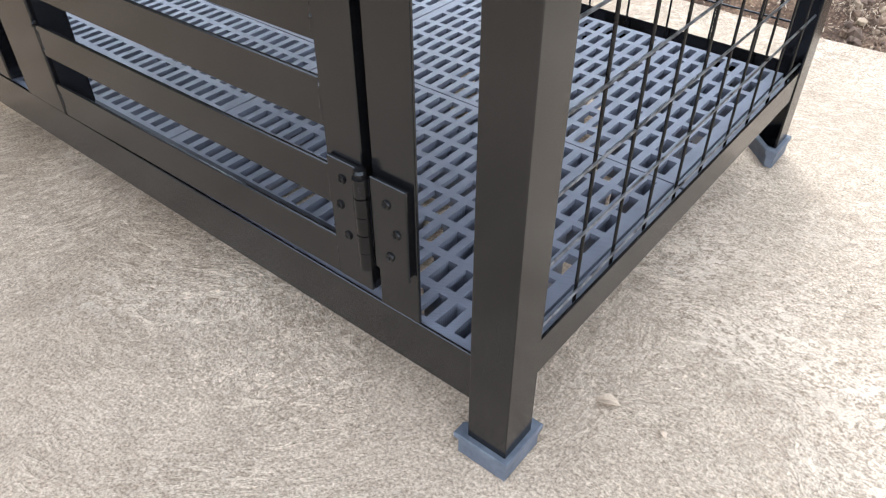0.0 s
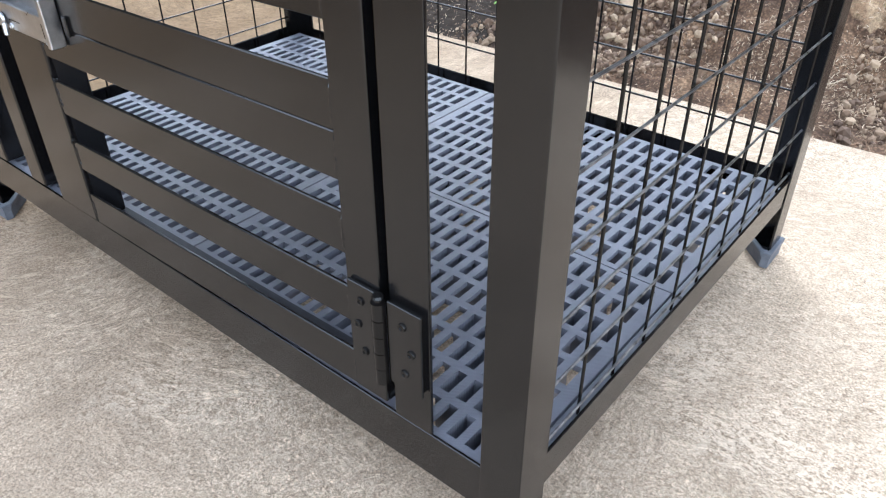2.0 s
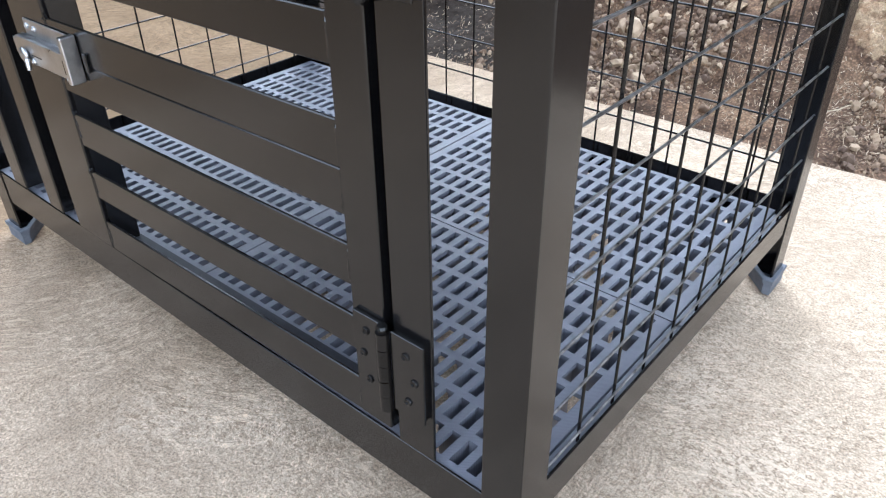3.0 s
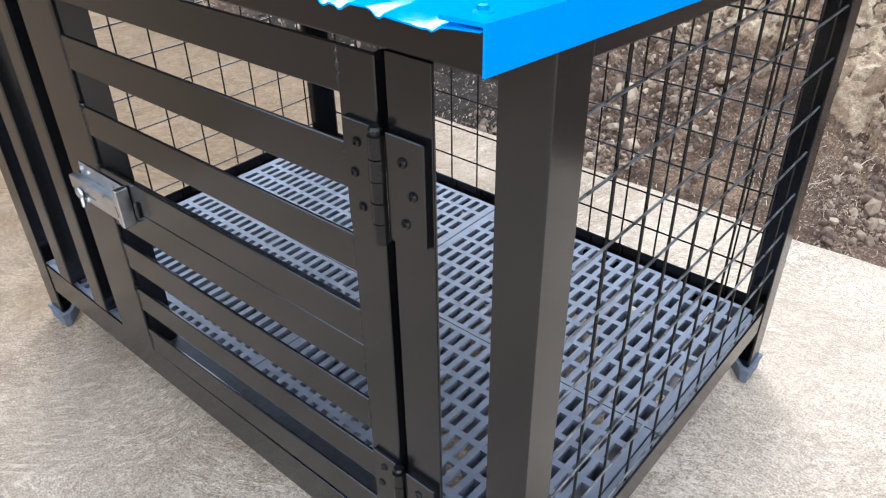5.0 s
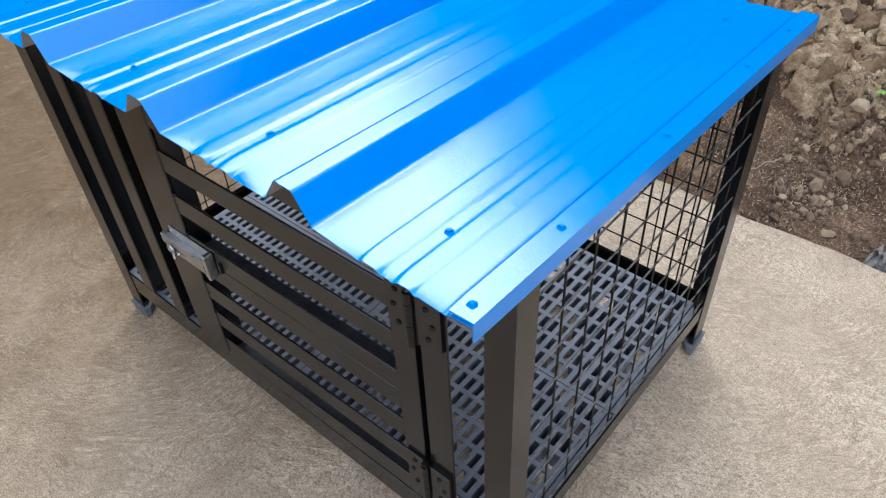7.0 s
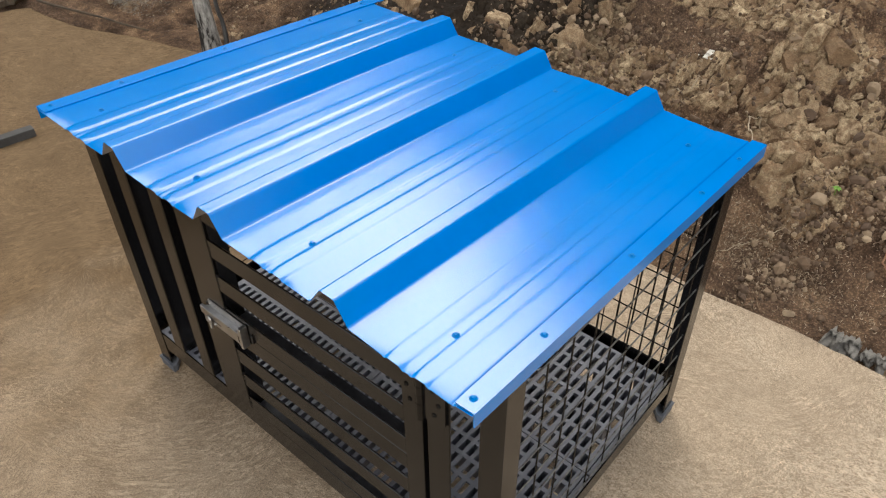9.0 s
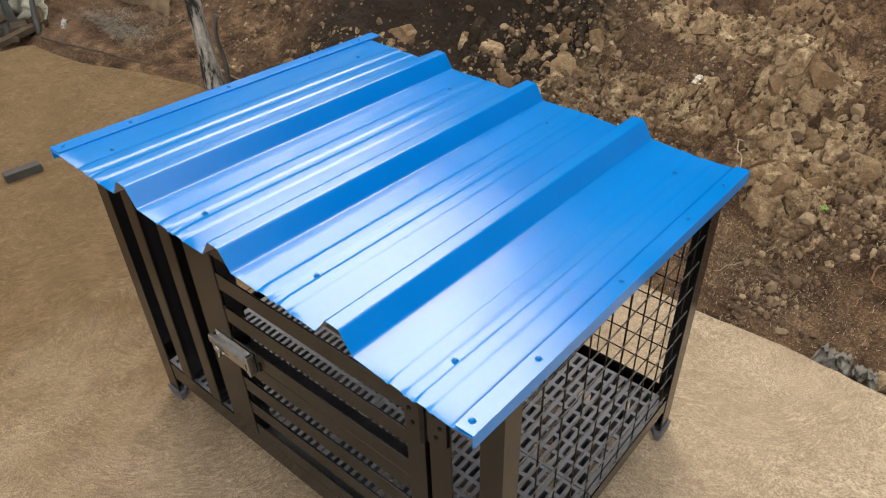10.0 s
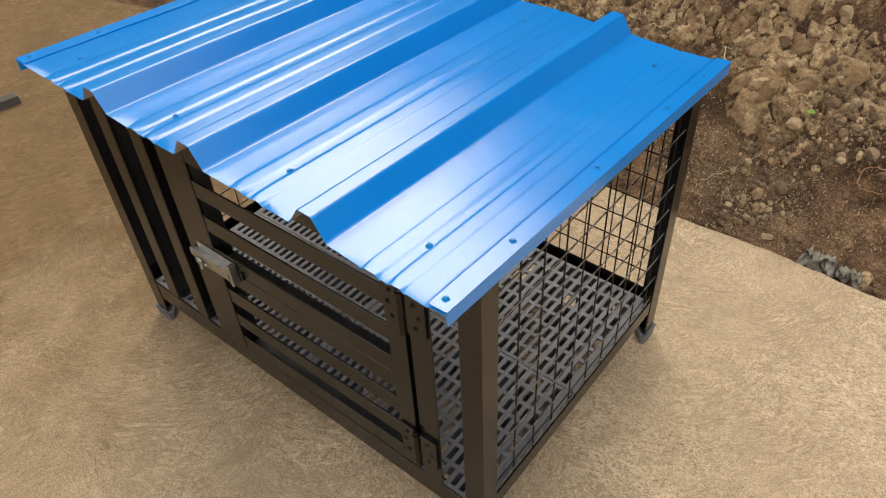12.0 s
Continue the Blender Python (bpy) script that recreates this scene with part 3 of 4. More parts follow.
def weld_bead(x, z, rng, half=0.017):
    """A thin uneven bead of weld up the face of the door."""
    bm = bmesh.new()
    prev = None
    for k in range(13):
        zc = z + (k - 6) / 6 * half
        r = rng.uniform(0.0010, 0.0021) * (0.4 if k in (0, 12) else 1)
        ring = [bm.verts.new((x + r * math.cos(t) * 1.2, 0.0012 - r * math.sin(t), zc)) for t in (0, 0.8, 1.57, 2.34, 3.14)]
        if prev:
            for p in range(4):
                bm.faces.new((prev[p], prev[p + 1], ring[p + 1], ring[p]))
        prev = ring
    return bm


def weld_blob(x, z, rng):
    """A round spatter of weld at the corner of a slat."""
    bm = bmesh.new()
    bmesh.ops.create_icosphere(bm, subdivisions=2, radius=0.0032, matrix=Matrix.Translation((x, 0.0005, z)))
    for v in bm.verts:
        v.co += 0.0008 * Vector((rng.gauss(0, 1), rng.gauss(0, 1), rng.gauss(0, 1)))
    return bm


def add_door():
    """The hinged door: a stile of angle, flat slats, and angle irons in the middle and at the foot."""
    a, b, x1, y1 = DOOR_X0, DOOR_X1, -0.148, 0.0042
    rng = random.Random(3)
    bm = boxed(b, x1, 0, y1, 0.1425, 0.690, r=0.001, seg=1)
    box(bm, x1 - 0.0036, x1, y1, 0.030, 0.1425, 0.690)
    door = part("door", bm, BLACK, cage, "closed slatted door of black steel bar")
    part("stile", hung(boxed(a - 0.0005, a + 0.003, 0.0048, 0.037, 0.146, 0.686)), BLACK, door)
    part("door_rail", hung(boxed(a, b, 0.0006, y1, 0.1425, 0.185, r=0.001, seg=1)), BLACK, door)
    flange = part("flange", hung(boxed(a, b, y1, 0.0405, 0.1425, 0.1461)), SCUFFED, door, "scuffed black inner flange of the foot rail")
    part("door_rail", hung(boxed(a, b, 0.0006, y1, 0.652, 0.690, r=0.001, seg=1)), BLACK, door)
    part("board", hung(boxed(a, b, 0.0006, y1, 0.4046, 0.446, r=0.001, seg=1)), BLACK, door)
    part("flange", hung(boxed(a, b, y1, 0.0405, 0.4046, 0.4082)), SCUFFED, door)
    part("board", hung(boxed(a, b, 0.0006, y1, 0.3620, 0.4042, r=0.001, seg=1)), BLACK, door)
    for z0, z1 in ((0.219, 0.258), (0.292, 0.334), (0.488, 0.527), (0.571, 0.612)):
        part("slat", hung(boxed(a, b, 0.0006, 0.0046, z0, z1, r=0.001, seg=1)), BLACK, door)
    for z in (0.164, 0.238, 0.313, 0.383, 0.425, 0.508, 0.591, 0.67):
        part("weld", weld_bead(b, z, rng), BLACK, door)
        part("weld", hung(weld_bead(a + 0.001, z, rng, 0.012)), BLACK, door)
    for z in (0.258, 0.334, 0.446, 0.527):
        part("weld", hung(weld_blob(a + 0.002, z, rng)), WIRE, door)
    # maker's marks rolled into the foot rail, too worn to read
    for k, (u, wd) in enumerate(((0.0, 0.015), (0.025, 0.011), (0.043, 0.012), (0.062, 0.012), (0.090, 0.010), (0.106, 0.012), (0.124, 0.010))):
        bm = boxed(-0.532 + u, -0.532 + u + wd, 0.0215 + 0.001 * (k % 2), 0.0335, 0.1461, 0.1471, r=0.0003, seg=1)
        part("mark", hung(bm), SCUFFED, flange, "raised worn maker's mark")


def add_hinge(z0, z1):
    """A butt hinge screwed on over the gap; its leaves stand a little off the steel."""
    bm = boxed(-0.1825, -0.1500, -0.0046, -0.0004, z0, z1, r=0.0007, seg=1)
    hinge = part("hinge", bm, BLACK, cage, "black-painted steel butt hinge")
    part("leaf", boxed(-0.1345, -0.0985, -0.0068, -0.0040, z0 + 0.004, z1 + 0.001, r=0.0007, seg=1), BLACK, hinge)
    part("packing", boxed(-0.1335, -0.1010, -0.0040, 0.0, z0 + 0.006, z1 - 0.003), BLACK, hinge)
    n, r, xc, yc = 5, 0.0066, -0.1432, -0.0075
    h = (z1 - z0 - 0.002) / n
    for i in range(n):
        a = z0 - 0.001 + i * h
        bm = rods((xc, yc, a + 0.0005), (xc, yc, a + h - 0.0005), r * (1.0 if i % 2 else 0.97), seg=18)
        smooth(part("knuckle", bm, WIRE, hinge)).data.set_sharp_from_angle(angle=0.8)
    part("pin", rods((xc, yc, z0 - 0.003), (xc, yc, z1 + 0.0015), 0.0042, seg=12), WIRE, hinge)
    bm = rods((xc, yc, z1 + 0.0012), (xc, yc, z1 + 0.0036), 0.0056, 0.0044, seg=14)
    part("pin_head", bm, WIRE, hinge)
    zb = z1 - 0.272
    for x, z, y in ((-0.167, 0.255, -0.0046), (-0.172, 0.228, -0.0046), (-0.166, 0.199, -0.0046), (-0.118, 0.254, -0.0068), (-0.109, 0.229, -0.0068), (-0.117, 0.203, -0.0068)):
        smooth(part("screw", pan_screw(x, y, z + zb), WIRE, hinge)).data.set_sharp_from_angle(angle=0.6)


def pan_screw(x, y, z, r=0.0042):
    """A pan-head screw with a crossed recess, its head towards -y."""
    bm = bmesh.new()
    rings = []
    for rr, d in ((1.0, 0.0), (1.0, 0.0006), (0.86, 0.0017), (0.52, 0.0023), (0.40, 0.0022), (0.28, 0.0010)):
        rings.append([bm.verts.new((x + r * rr * math.cos(t), y - d, z + r * rr * math.sin(t))) for t in (k * math.pi / 8 for k in range(16))])
    for p, q in zip(rings, rings[1:]):
        for k in range(16):
            bm.faces.new((p[k], p[(k + 1) % 16], q[(k + 1) % 16], q[k]))
    bm.faces.new(rings[-1])
    bmesh.ops.recalc_face_normals(bm, faces=bm.faces)
    return bm


def add_latch():
    """A plated slide bolt across the door's edge: back plate, folded housing, end plate, tongue and knob."""
    x0, x1, z0, z1 = -0.709, -0.593, 0.381, 0.428
    latch = part("slide_bolt", boxed(x0, x1, -0.0022, -0.0002, z0, z1, r=0.0007, seg=1), ZINC, cage, "zinc-plated steel slide bolt")
    zt = 0.410
    bm = boxed(x0 - 0.006, x1 + 0.001, -0.0135, -0.0115, z0 + 0.0005, zt, r=0.0007, seg=1)
    box(bm, x0 - 0.006, x1 + 0.001, -0.0116, -0.0022, zt - 0.0022, zt, r=0.0006, seg=1)
    box(bm, x0 - 0.006, x1 + 0.001, -0.0116, -0.0022, z0 + 0.0005, z0 + 0.0027, r=0.0006, seg=1)
    part("housing", bm, ZINC, latch)
    part("tongue", boxed(x0 - 0.022, x0 + 0.014, -0.0105, -0.0032, 0.3855, 0.4045, r=0.0012), ZINC, latch)
    bm = boxed(x1 - 0.004, x1 + 0.0042, -0.0175, -0.0002, z0 - 0.002, z1 + 0.003, r=0.0016)
    part("end_plate", bm, ZINC, latch)
    # no holes cut: thin black plates stand for the shade in both openings
    part("dark_inlay", boxed(x1 - 0.0135, x1 - 0.0065, -0.0141, -0.0134, z0 + 0.006, z0 + 0.022, r=0.0005, seg=1), BLACK, latch, "thin black plate standing for the shaded opening beside the end plate")
    part("slot", boxed(x0 + 0.026, x0 + 0.050, -0.0139, -0.0134, z0 + 0.011, z0 + 0.0122), BLACK, latch)
    bm = bmesh.new()
    bmesh.ops.create_uvsphere(bm, u_segments=16, v_segments=10, radius=0.0085, matrix=Matrix.Translation((x0 + 0.012, -0.0165, z0 + 0.010)) @ Matrix.Diagonal((1.1, 0.42, 1, 1)))
    rod(bm, (x0 + 0.012, -0.0125, z0 + 0.010), (x0 + 0.012, -0.0195, z0 + 0.008), 0.0042, 0.0034, seg=12)
    rod(bm, (x0 + 0.018, -0.017, z0 + 0.006), (x0 + 0.021, -0.019, z0 - 0.006), 0.0034, 0.0026, seg=10)
    smooth(part("knob", bm, ZINC, latch)).data.set_sharp_from_angle(angle=0.7)
    for x, z, y in ((x0 + 0.007, z1 - 0.008, -0.0022), (x0 + 0.024, z1 - 0.009, -0.0022), (x1 - 0.011, z1 - 0.008, -0.0022), (x1 - 0.008, z0 + 0.003, -0.0135), (x0 + 0.028, z0 + 0.004, -0.0135)):
        part("screw", pan_screw(x, y, z, 0.0036), ZINC, latch)
    part("stop", boxed(x1 + 0.012, x1 + 0.019, -0.0030, 0.0005, 0.392, 0.413, r=0.001, seg=1), BLACK, latch, "short black steel stop on the door board")


def add_wires():
    r, top = 0.0016, 0.69
    for x, out, zs in ((-0.006, -1, 0.152), (-L + 0.006, 1, 0.161)):
        for i in range(9):
            y = 0.1085 + 0.0645 * i if out < 0 else 0.104 + 0.0655 * i
            part("wire", rods((x + out * 0.004, y, 0.104), (x + out * 0.004, y, roof_z(y) - 0.04), r, seg=7), WIRE, cage)
        for i in range(9):
            z = zs + 0.0645 * i
            if z < top:
                part("wire", rods((x, W - 0.004, z), (x, D - W + 0.004, z), 0.0014, seg=7), BARE_WIRE if out < 0 else WIRE, cage)
    y = D - 0.008
    for i in range(15):
        x = -0.0745 - 0.0637 * i
        part("wire", rods((x, y - 0.004, 0.102), (x, y - 0.004, 0.66), r, seg=7), WIRE, cage)
    for i in range(8):
        z = 0.190 + 0.0635 * i
        if z < 0.66:
            part("wire", rods((-L + W - 0.004, y, z), (-W + 0.004, y, z), r, seg=7), WIRE, cage)


def add_floor():
    px, py, z1 = 0.0205, 0.0395, 0.132
    nx, ny = 24, 8
    w, d = 0.4915, 0.3225

    def lines(n, pitch, slot, size):
        start = (size - (n - 1) * pitch - slot) / 2
        out = [0.0]
        for i in range(n):
            out += [start + i * pitch, start + i * pitch + slot]
        return out + [size]

    xs, ys = lines(nx - 1, px, 0.0112, w), lines(ny, py, 0.0300, d)
    bm = grid_plate(xs, ys, lambda i, j: i % 2 == 1 and j % 2 == 1, z1 - 0.006, z1)
    # deep closed pockets below runs of slots, open runs between them
    rng = random.Random(21)
    for j in range(1, len(ys) - 1, 2):
        i = 1 - 2 * rng.randint(0, 2)
        while i < len(xs) - 1:
            run = 2 * rng.randint(3, 6)
            a, b = max(i, 1), min(i + run - 1, len(xs) - 2)
            if b > a:
                x0, x1, y0, y1 = xs[a] - 0.003, xs[b] + 0.003, ys[j] - 0.003, ys[j + 1] + 0.003
                box(bm, x0, x1, y0, y1, z1 - 0.056, z1 - 0.054)
                for p0, p1, q0, q1 in ((x0, x1, y0, y0 + 0.002), (x0, x1, y1 - 0.002, y1), (x0, x0 + 0.002, y0 + 0.002, y1 - 0.002), (x1 - 0.002, x1, y0 + 0.002, y1 - 0.002)):
                    box(bm, p0, p1, q0, q1, z1 - 0.054, z1 - 0.0059)
                for m in range(a + 1, b, 2):
                    box(bm, xs[m] + 0.003, xs[m] + 0.006, y0 + 0.002, y1 - 0.002, z1 - 0.054, z1 - 0.0059)
            i += run + 2 * rng.randint(2, 4)
    me = mesh_of(bm, "floor_tile", TILE)
    for j in range(2):
        a = 0.043 if j == 0 else 0.3305
        bm = boxed(-0.0205, -0.0058, a, 0.327 if j == 0 else D - W - 0.002, 0.107, z1 - 0.0008, r=0.0012, seg=1)
        part("edge_strip", bm, TILE, cage, "blue-grey plastic strip along the floor tiles")
    for i in range(2):
        for j in range(2):
            ob = part("floor_tile", me, TILE, cage, "blue-grey slotted plastic floor tile")
            ob.location = (-L + 0.0325 + i * 0.494, 0.0055 + j * 0.3245, 0)


PITCH, RIB_X = 0.264, -0.2215
ROOF_FRONT, ROOF_BACK, SKEW = -0.090, 0.742, 0.024


def pan_dip(x):
    """How far the pans are pulled down or sprung up between their ribs."""
    return 0.003 * math.exp(-(((x + 0.345) / 0.07) ** 2)) - 0.0045 * math.exp(-(((x + 0.085) / 0.06) ** 2))


def bead_edges():
    """The edges of the two low beads in every pan."""
    return [RIB_X - k * PITCH + d for k in range(4) for d in (0.1715, 0.1435, 0.1295, 0.0985)]


def roof_profile():
    """Points (x, height) across the sheet: three tall ribs and two low beads in every pan, with close folds."""
    pts = [(0.0155, 0.0), (-0.0105, 0.0), (-0.0130, -0.0024), (-0.0155, 0.0)]
    ramp, rise = 0.0035, 0.0011
    for k in range(4):
        c = RIB_X - k * PITCH
        left = c + 0.0365 if k < 3 else -1.021
        for hi, lo in ((c + 0.1715, c + 0.1435), (c + 0.1295, c + 0.0985)):
            pts += [(hi, 0.0), (hi - ramp, rise), (lo + ramp, rise), (lo, 0.0)]
        pts.append((left, 0.0))
        if k < 3:
            pts += [(c + 0.014, 0.035), (c - 0.012, 0.035), (c - 0.0365, 0.0)]
    out = [pts[0]]
    for a, b, c in zip(pts, pts[1:], pts[2:]):
        for q, reach in ((a, 0.0042), (a, 0.0014), (c, 0.0014), (c, 0.0042)):
            d = math.dist(b, q)
            if reach < 0.45 * d:
                f = reach / d
                out.append((b[0] + (q[0] - b[0]) * f, b[1] + (q[1] - b[1]) * f))
    return out + [pts[-1]]


def add_roof():
    bm = bmesh.new()
    prof = roof_profile()
    steps = [0.0, 0.003, 0.007, 0.012, 0.018, 0.026] + [0.034 * k for k in range(1, 24)]
    steps = [d for d in steps if d < ROOF_BACK - ROOF_FRONT - 0.01] + [ROOF_BACK - ROOF_FRONT]
    rows = len(steps) - 1
    top, low = [], []
    edges = bead_edges()
    for d in steps:
        y = ROOF_FRONT + d
        line_t, line_l = [], []
        for x, h in prof:
            ys = y - SKEW * x
            wob = 0.0012 * noise.noise((x * 5, y * 3, 2)) + pan_dip(x)
            if h < 0.003:
                near = min(abs(x - e) for e in edges)
                wob -= 0.0034 * math.exp(-((near / 0.0045) ** 2)) * math.exp(-d / 0.008)
                wob -= 0.0045 * math.exp(-(((x + 0.022) / 0.016) ** 2)) * math.exp(-d / 0.012)
            z = roof_z(ys) + h + wob
            line_t.append(bm.verts.new((x, ys, z)))
            line_l.append(bm.verts.new((x, ys, z - 0.0009)))
        top.append(line_t)
        low.append(line_l)
    for j in range(rows):
        for i in range(len(prof) - 1):
            bm.faces.new((top[j][i], top[j + 1][i], top[j + 1][i + 1], top[j][i + 1])).material_index = 0
            bm.faces.new((low[j][i + 1], low[j + 1][i + 1], low[j + 1][i], low[j][i])).material_index = 1
    for a, b in ((top[0], low[0]), (low[-1], top[-1])):
        for i in range(len(prof) - 1):
            bm.faces.new((a[i], a[i + 1], b[i + 1], b[i]))
    for i, flip in ((0, False), (len(prof) - 1, True)):
        for j in range(rows):
            q = (top[j][i], low[j][i], low[j + 1][i], top[j + 1][i])
            bm.faces.new(tuple(reversed(q)) if flip else q)
    sheet = part("roof_sheet", bm, [BLUE, PRIMER], cage, "blue corrugated metal roof sheet with three tall ribs")
    smooth(sheet)
    sheet.data.set_sharp_from_angle(angle=0.6)
    for side in (1, -1):
        edge = 0.0175 if side == 1 else -1.024
        inner = -0.0100 if side == 1 else -0.992
        bm = bmesh.new()
        y0, y1 = (-0.0885, 0.745) if side == 1 else (-0.064, 0.802)
        ring = [(inner, 0.0026), (edge, 0.0032), (edge, -0.022), (edge - side * 0.0015, -0.022), (edge - side * 0.0015, 0.0012), (inner, 0.0002)]
        ends = []
        for y in np.linspace(y0, y1, 9):
            ends.append([bm.verts.new((x, float(y), roof_z(float(y)) + h)) for x, h in ring])
        n = len(ring)
        for a, b in zip(ends, ends[1:]):
            for i in range(n):
                bm.faces.new((a[i], a[(i + 1) % n], b[(i + 1) % n], b[i]))
        bm.faces.new(ends[0])
        bm.faces.new(list(reversed(ends[-1])))
        bmesh.ops.recalc_face_normals(bm, faces=bm.faces)
        part("edge_trim", bm, BLUE, sheet, "folded blue metal edge trim")
    spots = [(0.002, y) for y in (-0.071, 0.068, 0.286, 0.512, 0.66)] + [(-1.008, y) for y in (-0.045, 0.095, 0.335, 0.575, 0.74)]
    spots += [(-0.082, -0.001), (-0.345, -0.002), (-0.615, -0.007), (-0.932, 0.010), (-0.09, 0.655), (-0.378, 0.659), (-0.64, 0.66), (-0.93, 0.66)]
    for x, y in spots:
        part("roof_screw", roof_screw(x, y, roof_z(y) + (0.0026 if x > -0.02 or x < -0.99 else 0.0005 + pan_dip(x))), SCREW, sheet, "blue hex-head roofing screw")


def roof_screw(x, y, z):
    """A hex-head screw with its domed washer."""
    bm = rods((x, y, z), (x, y, z + 0.0008), 0.0053, 0.0050, seg=16)
    rod(bm, (x, y, z + 0.0008), (x, y, z + 0.0018), 0.0050, 0.0030, seg=16)
    rod(bm, (x, y, z + 0.0015), (x, y, z + 0.0036), 0.0031, 0.0028, seg=6)
    return bm


add_posts()
add_rails()
add_front()
add_door()
add_hinge(0.180, 0.272)
add_hinge(0.543, 0.637)
add_latch()
add_wires()
add_floor()
add_roof()


# ---- bank: rocks, pebbles and litter ----
def rock_mesh(seed, sub=3):
    bm = bmesh.new()
    bmesh.ops.create_icosphere(bm, subdivisions=sub, radius=1.0)
    rng = random.Random(seed)
    planes = [(Vector([rng.gauss(0, 1) for _ in range(3)]).normalized(), rng.uniform(0.38, 0.68)) for _ in range(11)]
    off = Vector((seed * 7.3, seed * 3.1, 0))
    for v in bm.verts:
        p = v.co.copy()
        for n, d in planes:
            over = p.dot(n) - d
            if over > 0:
                p -= n * over
        p *= 1.15 + 0.09 * noise.fractal(p * 1.6 + off, 0.7, 2.1, 3) + 0.03 * noise.noise(p * 6 + off) + 0.02 * noise.noise(p * 15 + off)
        v.co = p
    me = mesh_of(bm, "rock", ROCK)
    for f in me.polygons:
        f.use_smooth = True
    me.set_sharp_from_angle(angle=0.4)
    return me


ROCKS = [rock_mesh(i) for i in range(9)]


def add_rock(x, y, size, k, sink=0.25, flat=0.75):
    ob = new("rock", ROCKS[k % len(ROCKS)])
    rng = random.Random(k * 31 + 5)
    s = size / 2
    s *= 1.12
    ob.matrix_basis = Matrix.LocRotScale((x, y, bank_height(x, y) + s * flat * (0.45 - sink)), Euler((rng.uniform(0.3, 1.0), rng.uniform(-0.4, 0.4), rng.uniform(0, 6.3))), (s * rng.uniform(0.9, 1.3), s * rng.uniform(0.8, 1.1), s * flat))
    return tagged(ob, "weathered tan rock half sunk in the soil bank", "rock", "rocks on the bank")


rng = random.Random(4)
count = 0
for x, y, size in OUTCROP:
    add_rock(x, y, size * 0.8, count, sink=0.95, flat=1.0)
    count += 1
    for _ in range(3):
        a = rng.uniform(0, 6.3)
        add_rock(x + 0.6 * size * math.cos(a), y + 0.5 * size * math.sin(a), size * rng.uniform(0.2, 0.45), count, sink=0.85)
        count += 1
for _ in range(70):
    x = rng.uniform(-3.2, 1.0)
    y = 1.40 + abs(rng.gauss(0.2, 0.35)) + (0.35 if x < -2.2 else 0)
    size = min(0.07, 0.014 + rng.expovariate(1 / 0.014))
    if not (-2.9 < x < -1.35 and count % 4) and not (x > -0.35 and y < 1.62 and count % 5):
        add_rock(x, y, size, count)
    count += 1


def scatter(name, seed, amount, size, grow, spread, sub, label):
    """Loose stones on the bank in one mesh."""
    ico = bmesh.new()
    bmesh.ops.create_icosphere(ico, subdivisions=sub, radius=1)
    shape = [v.co.copy() for v in ico.verts]
    tris = [tuple(v.index for v in f.verts) for f in ico.faces]
    ico.free()
    verts, faces = [], []
    rng = random.Random(seed)
    for _ in range(amount):
        x = rng.uniform(-3.3, 1.2)
        y = SLAB_Y + 0.03 + abs(rng.gauss(0.1 if sub > 1 else 0, spread)) + (0.35 if x < -2.2 and sub > 1 else 0)
        if noise.noise((x * 2.2, y * 2.2, seed)) < -0.12 or (-3.3 < x < -1.35 and rng.random() < 0.9) or (sub > 1 and x > -0.6 and y < 1.56 and rng.random() < 0.92):
            continue
        sz = size + rng.expovariate(1 / grow)
        m = Matrix.LocRotScale((x, y, bank_height(x, y) + sz * 0.25), Euler((rng.uniform(0, 3), rng.uniform(0, 3), rng.uniform(0, 3))), (sz, sz * rng.uniform(0.6, 1), sz * rng.uniform(0.5, 0.9)))
        cuts = [(Vector([rng.gauss(0, 1) for _ in range(3)]).normalized(), rng.uniform(0.4, 0.75)) for _ in range(7 if sub > 1 else 2)]
        i = len(verts)
        for p in shape:
            q = p.copy()
            for n, d in cuts:
                q -= n * max(0, q.dot(n) - d)
            verts.append(m @ (q * rng.uniform(1.25, 1.4)))
        faces += [tuple(i + t for t in f) for f in tris]
    me = bpy.data.meshes.new(name)
    me.from_pydata(verts, [], faces)
    me.materials.append(PEBBLES)
    return tagged(new(name, me), label, name, kind="stuff")


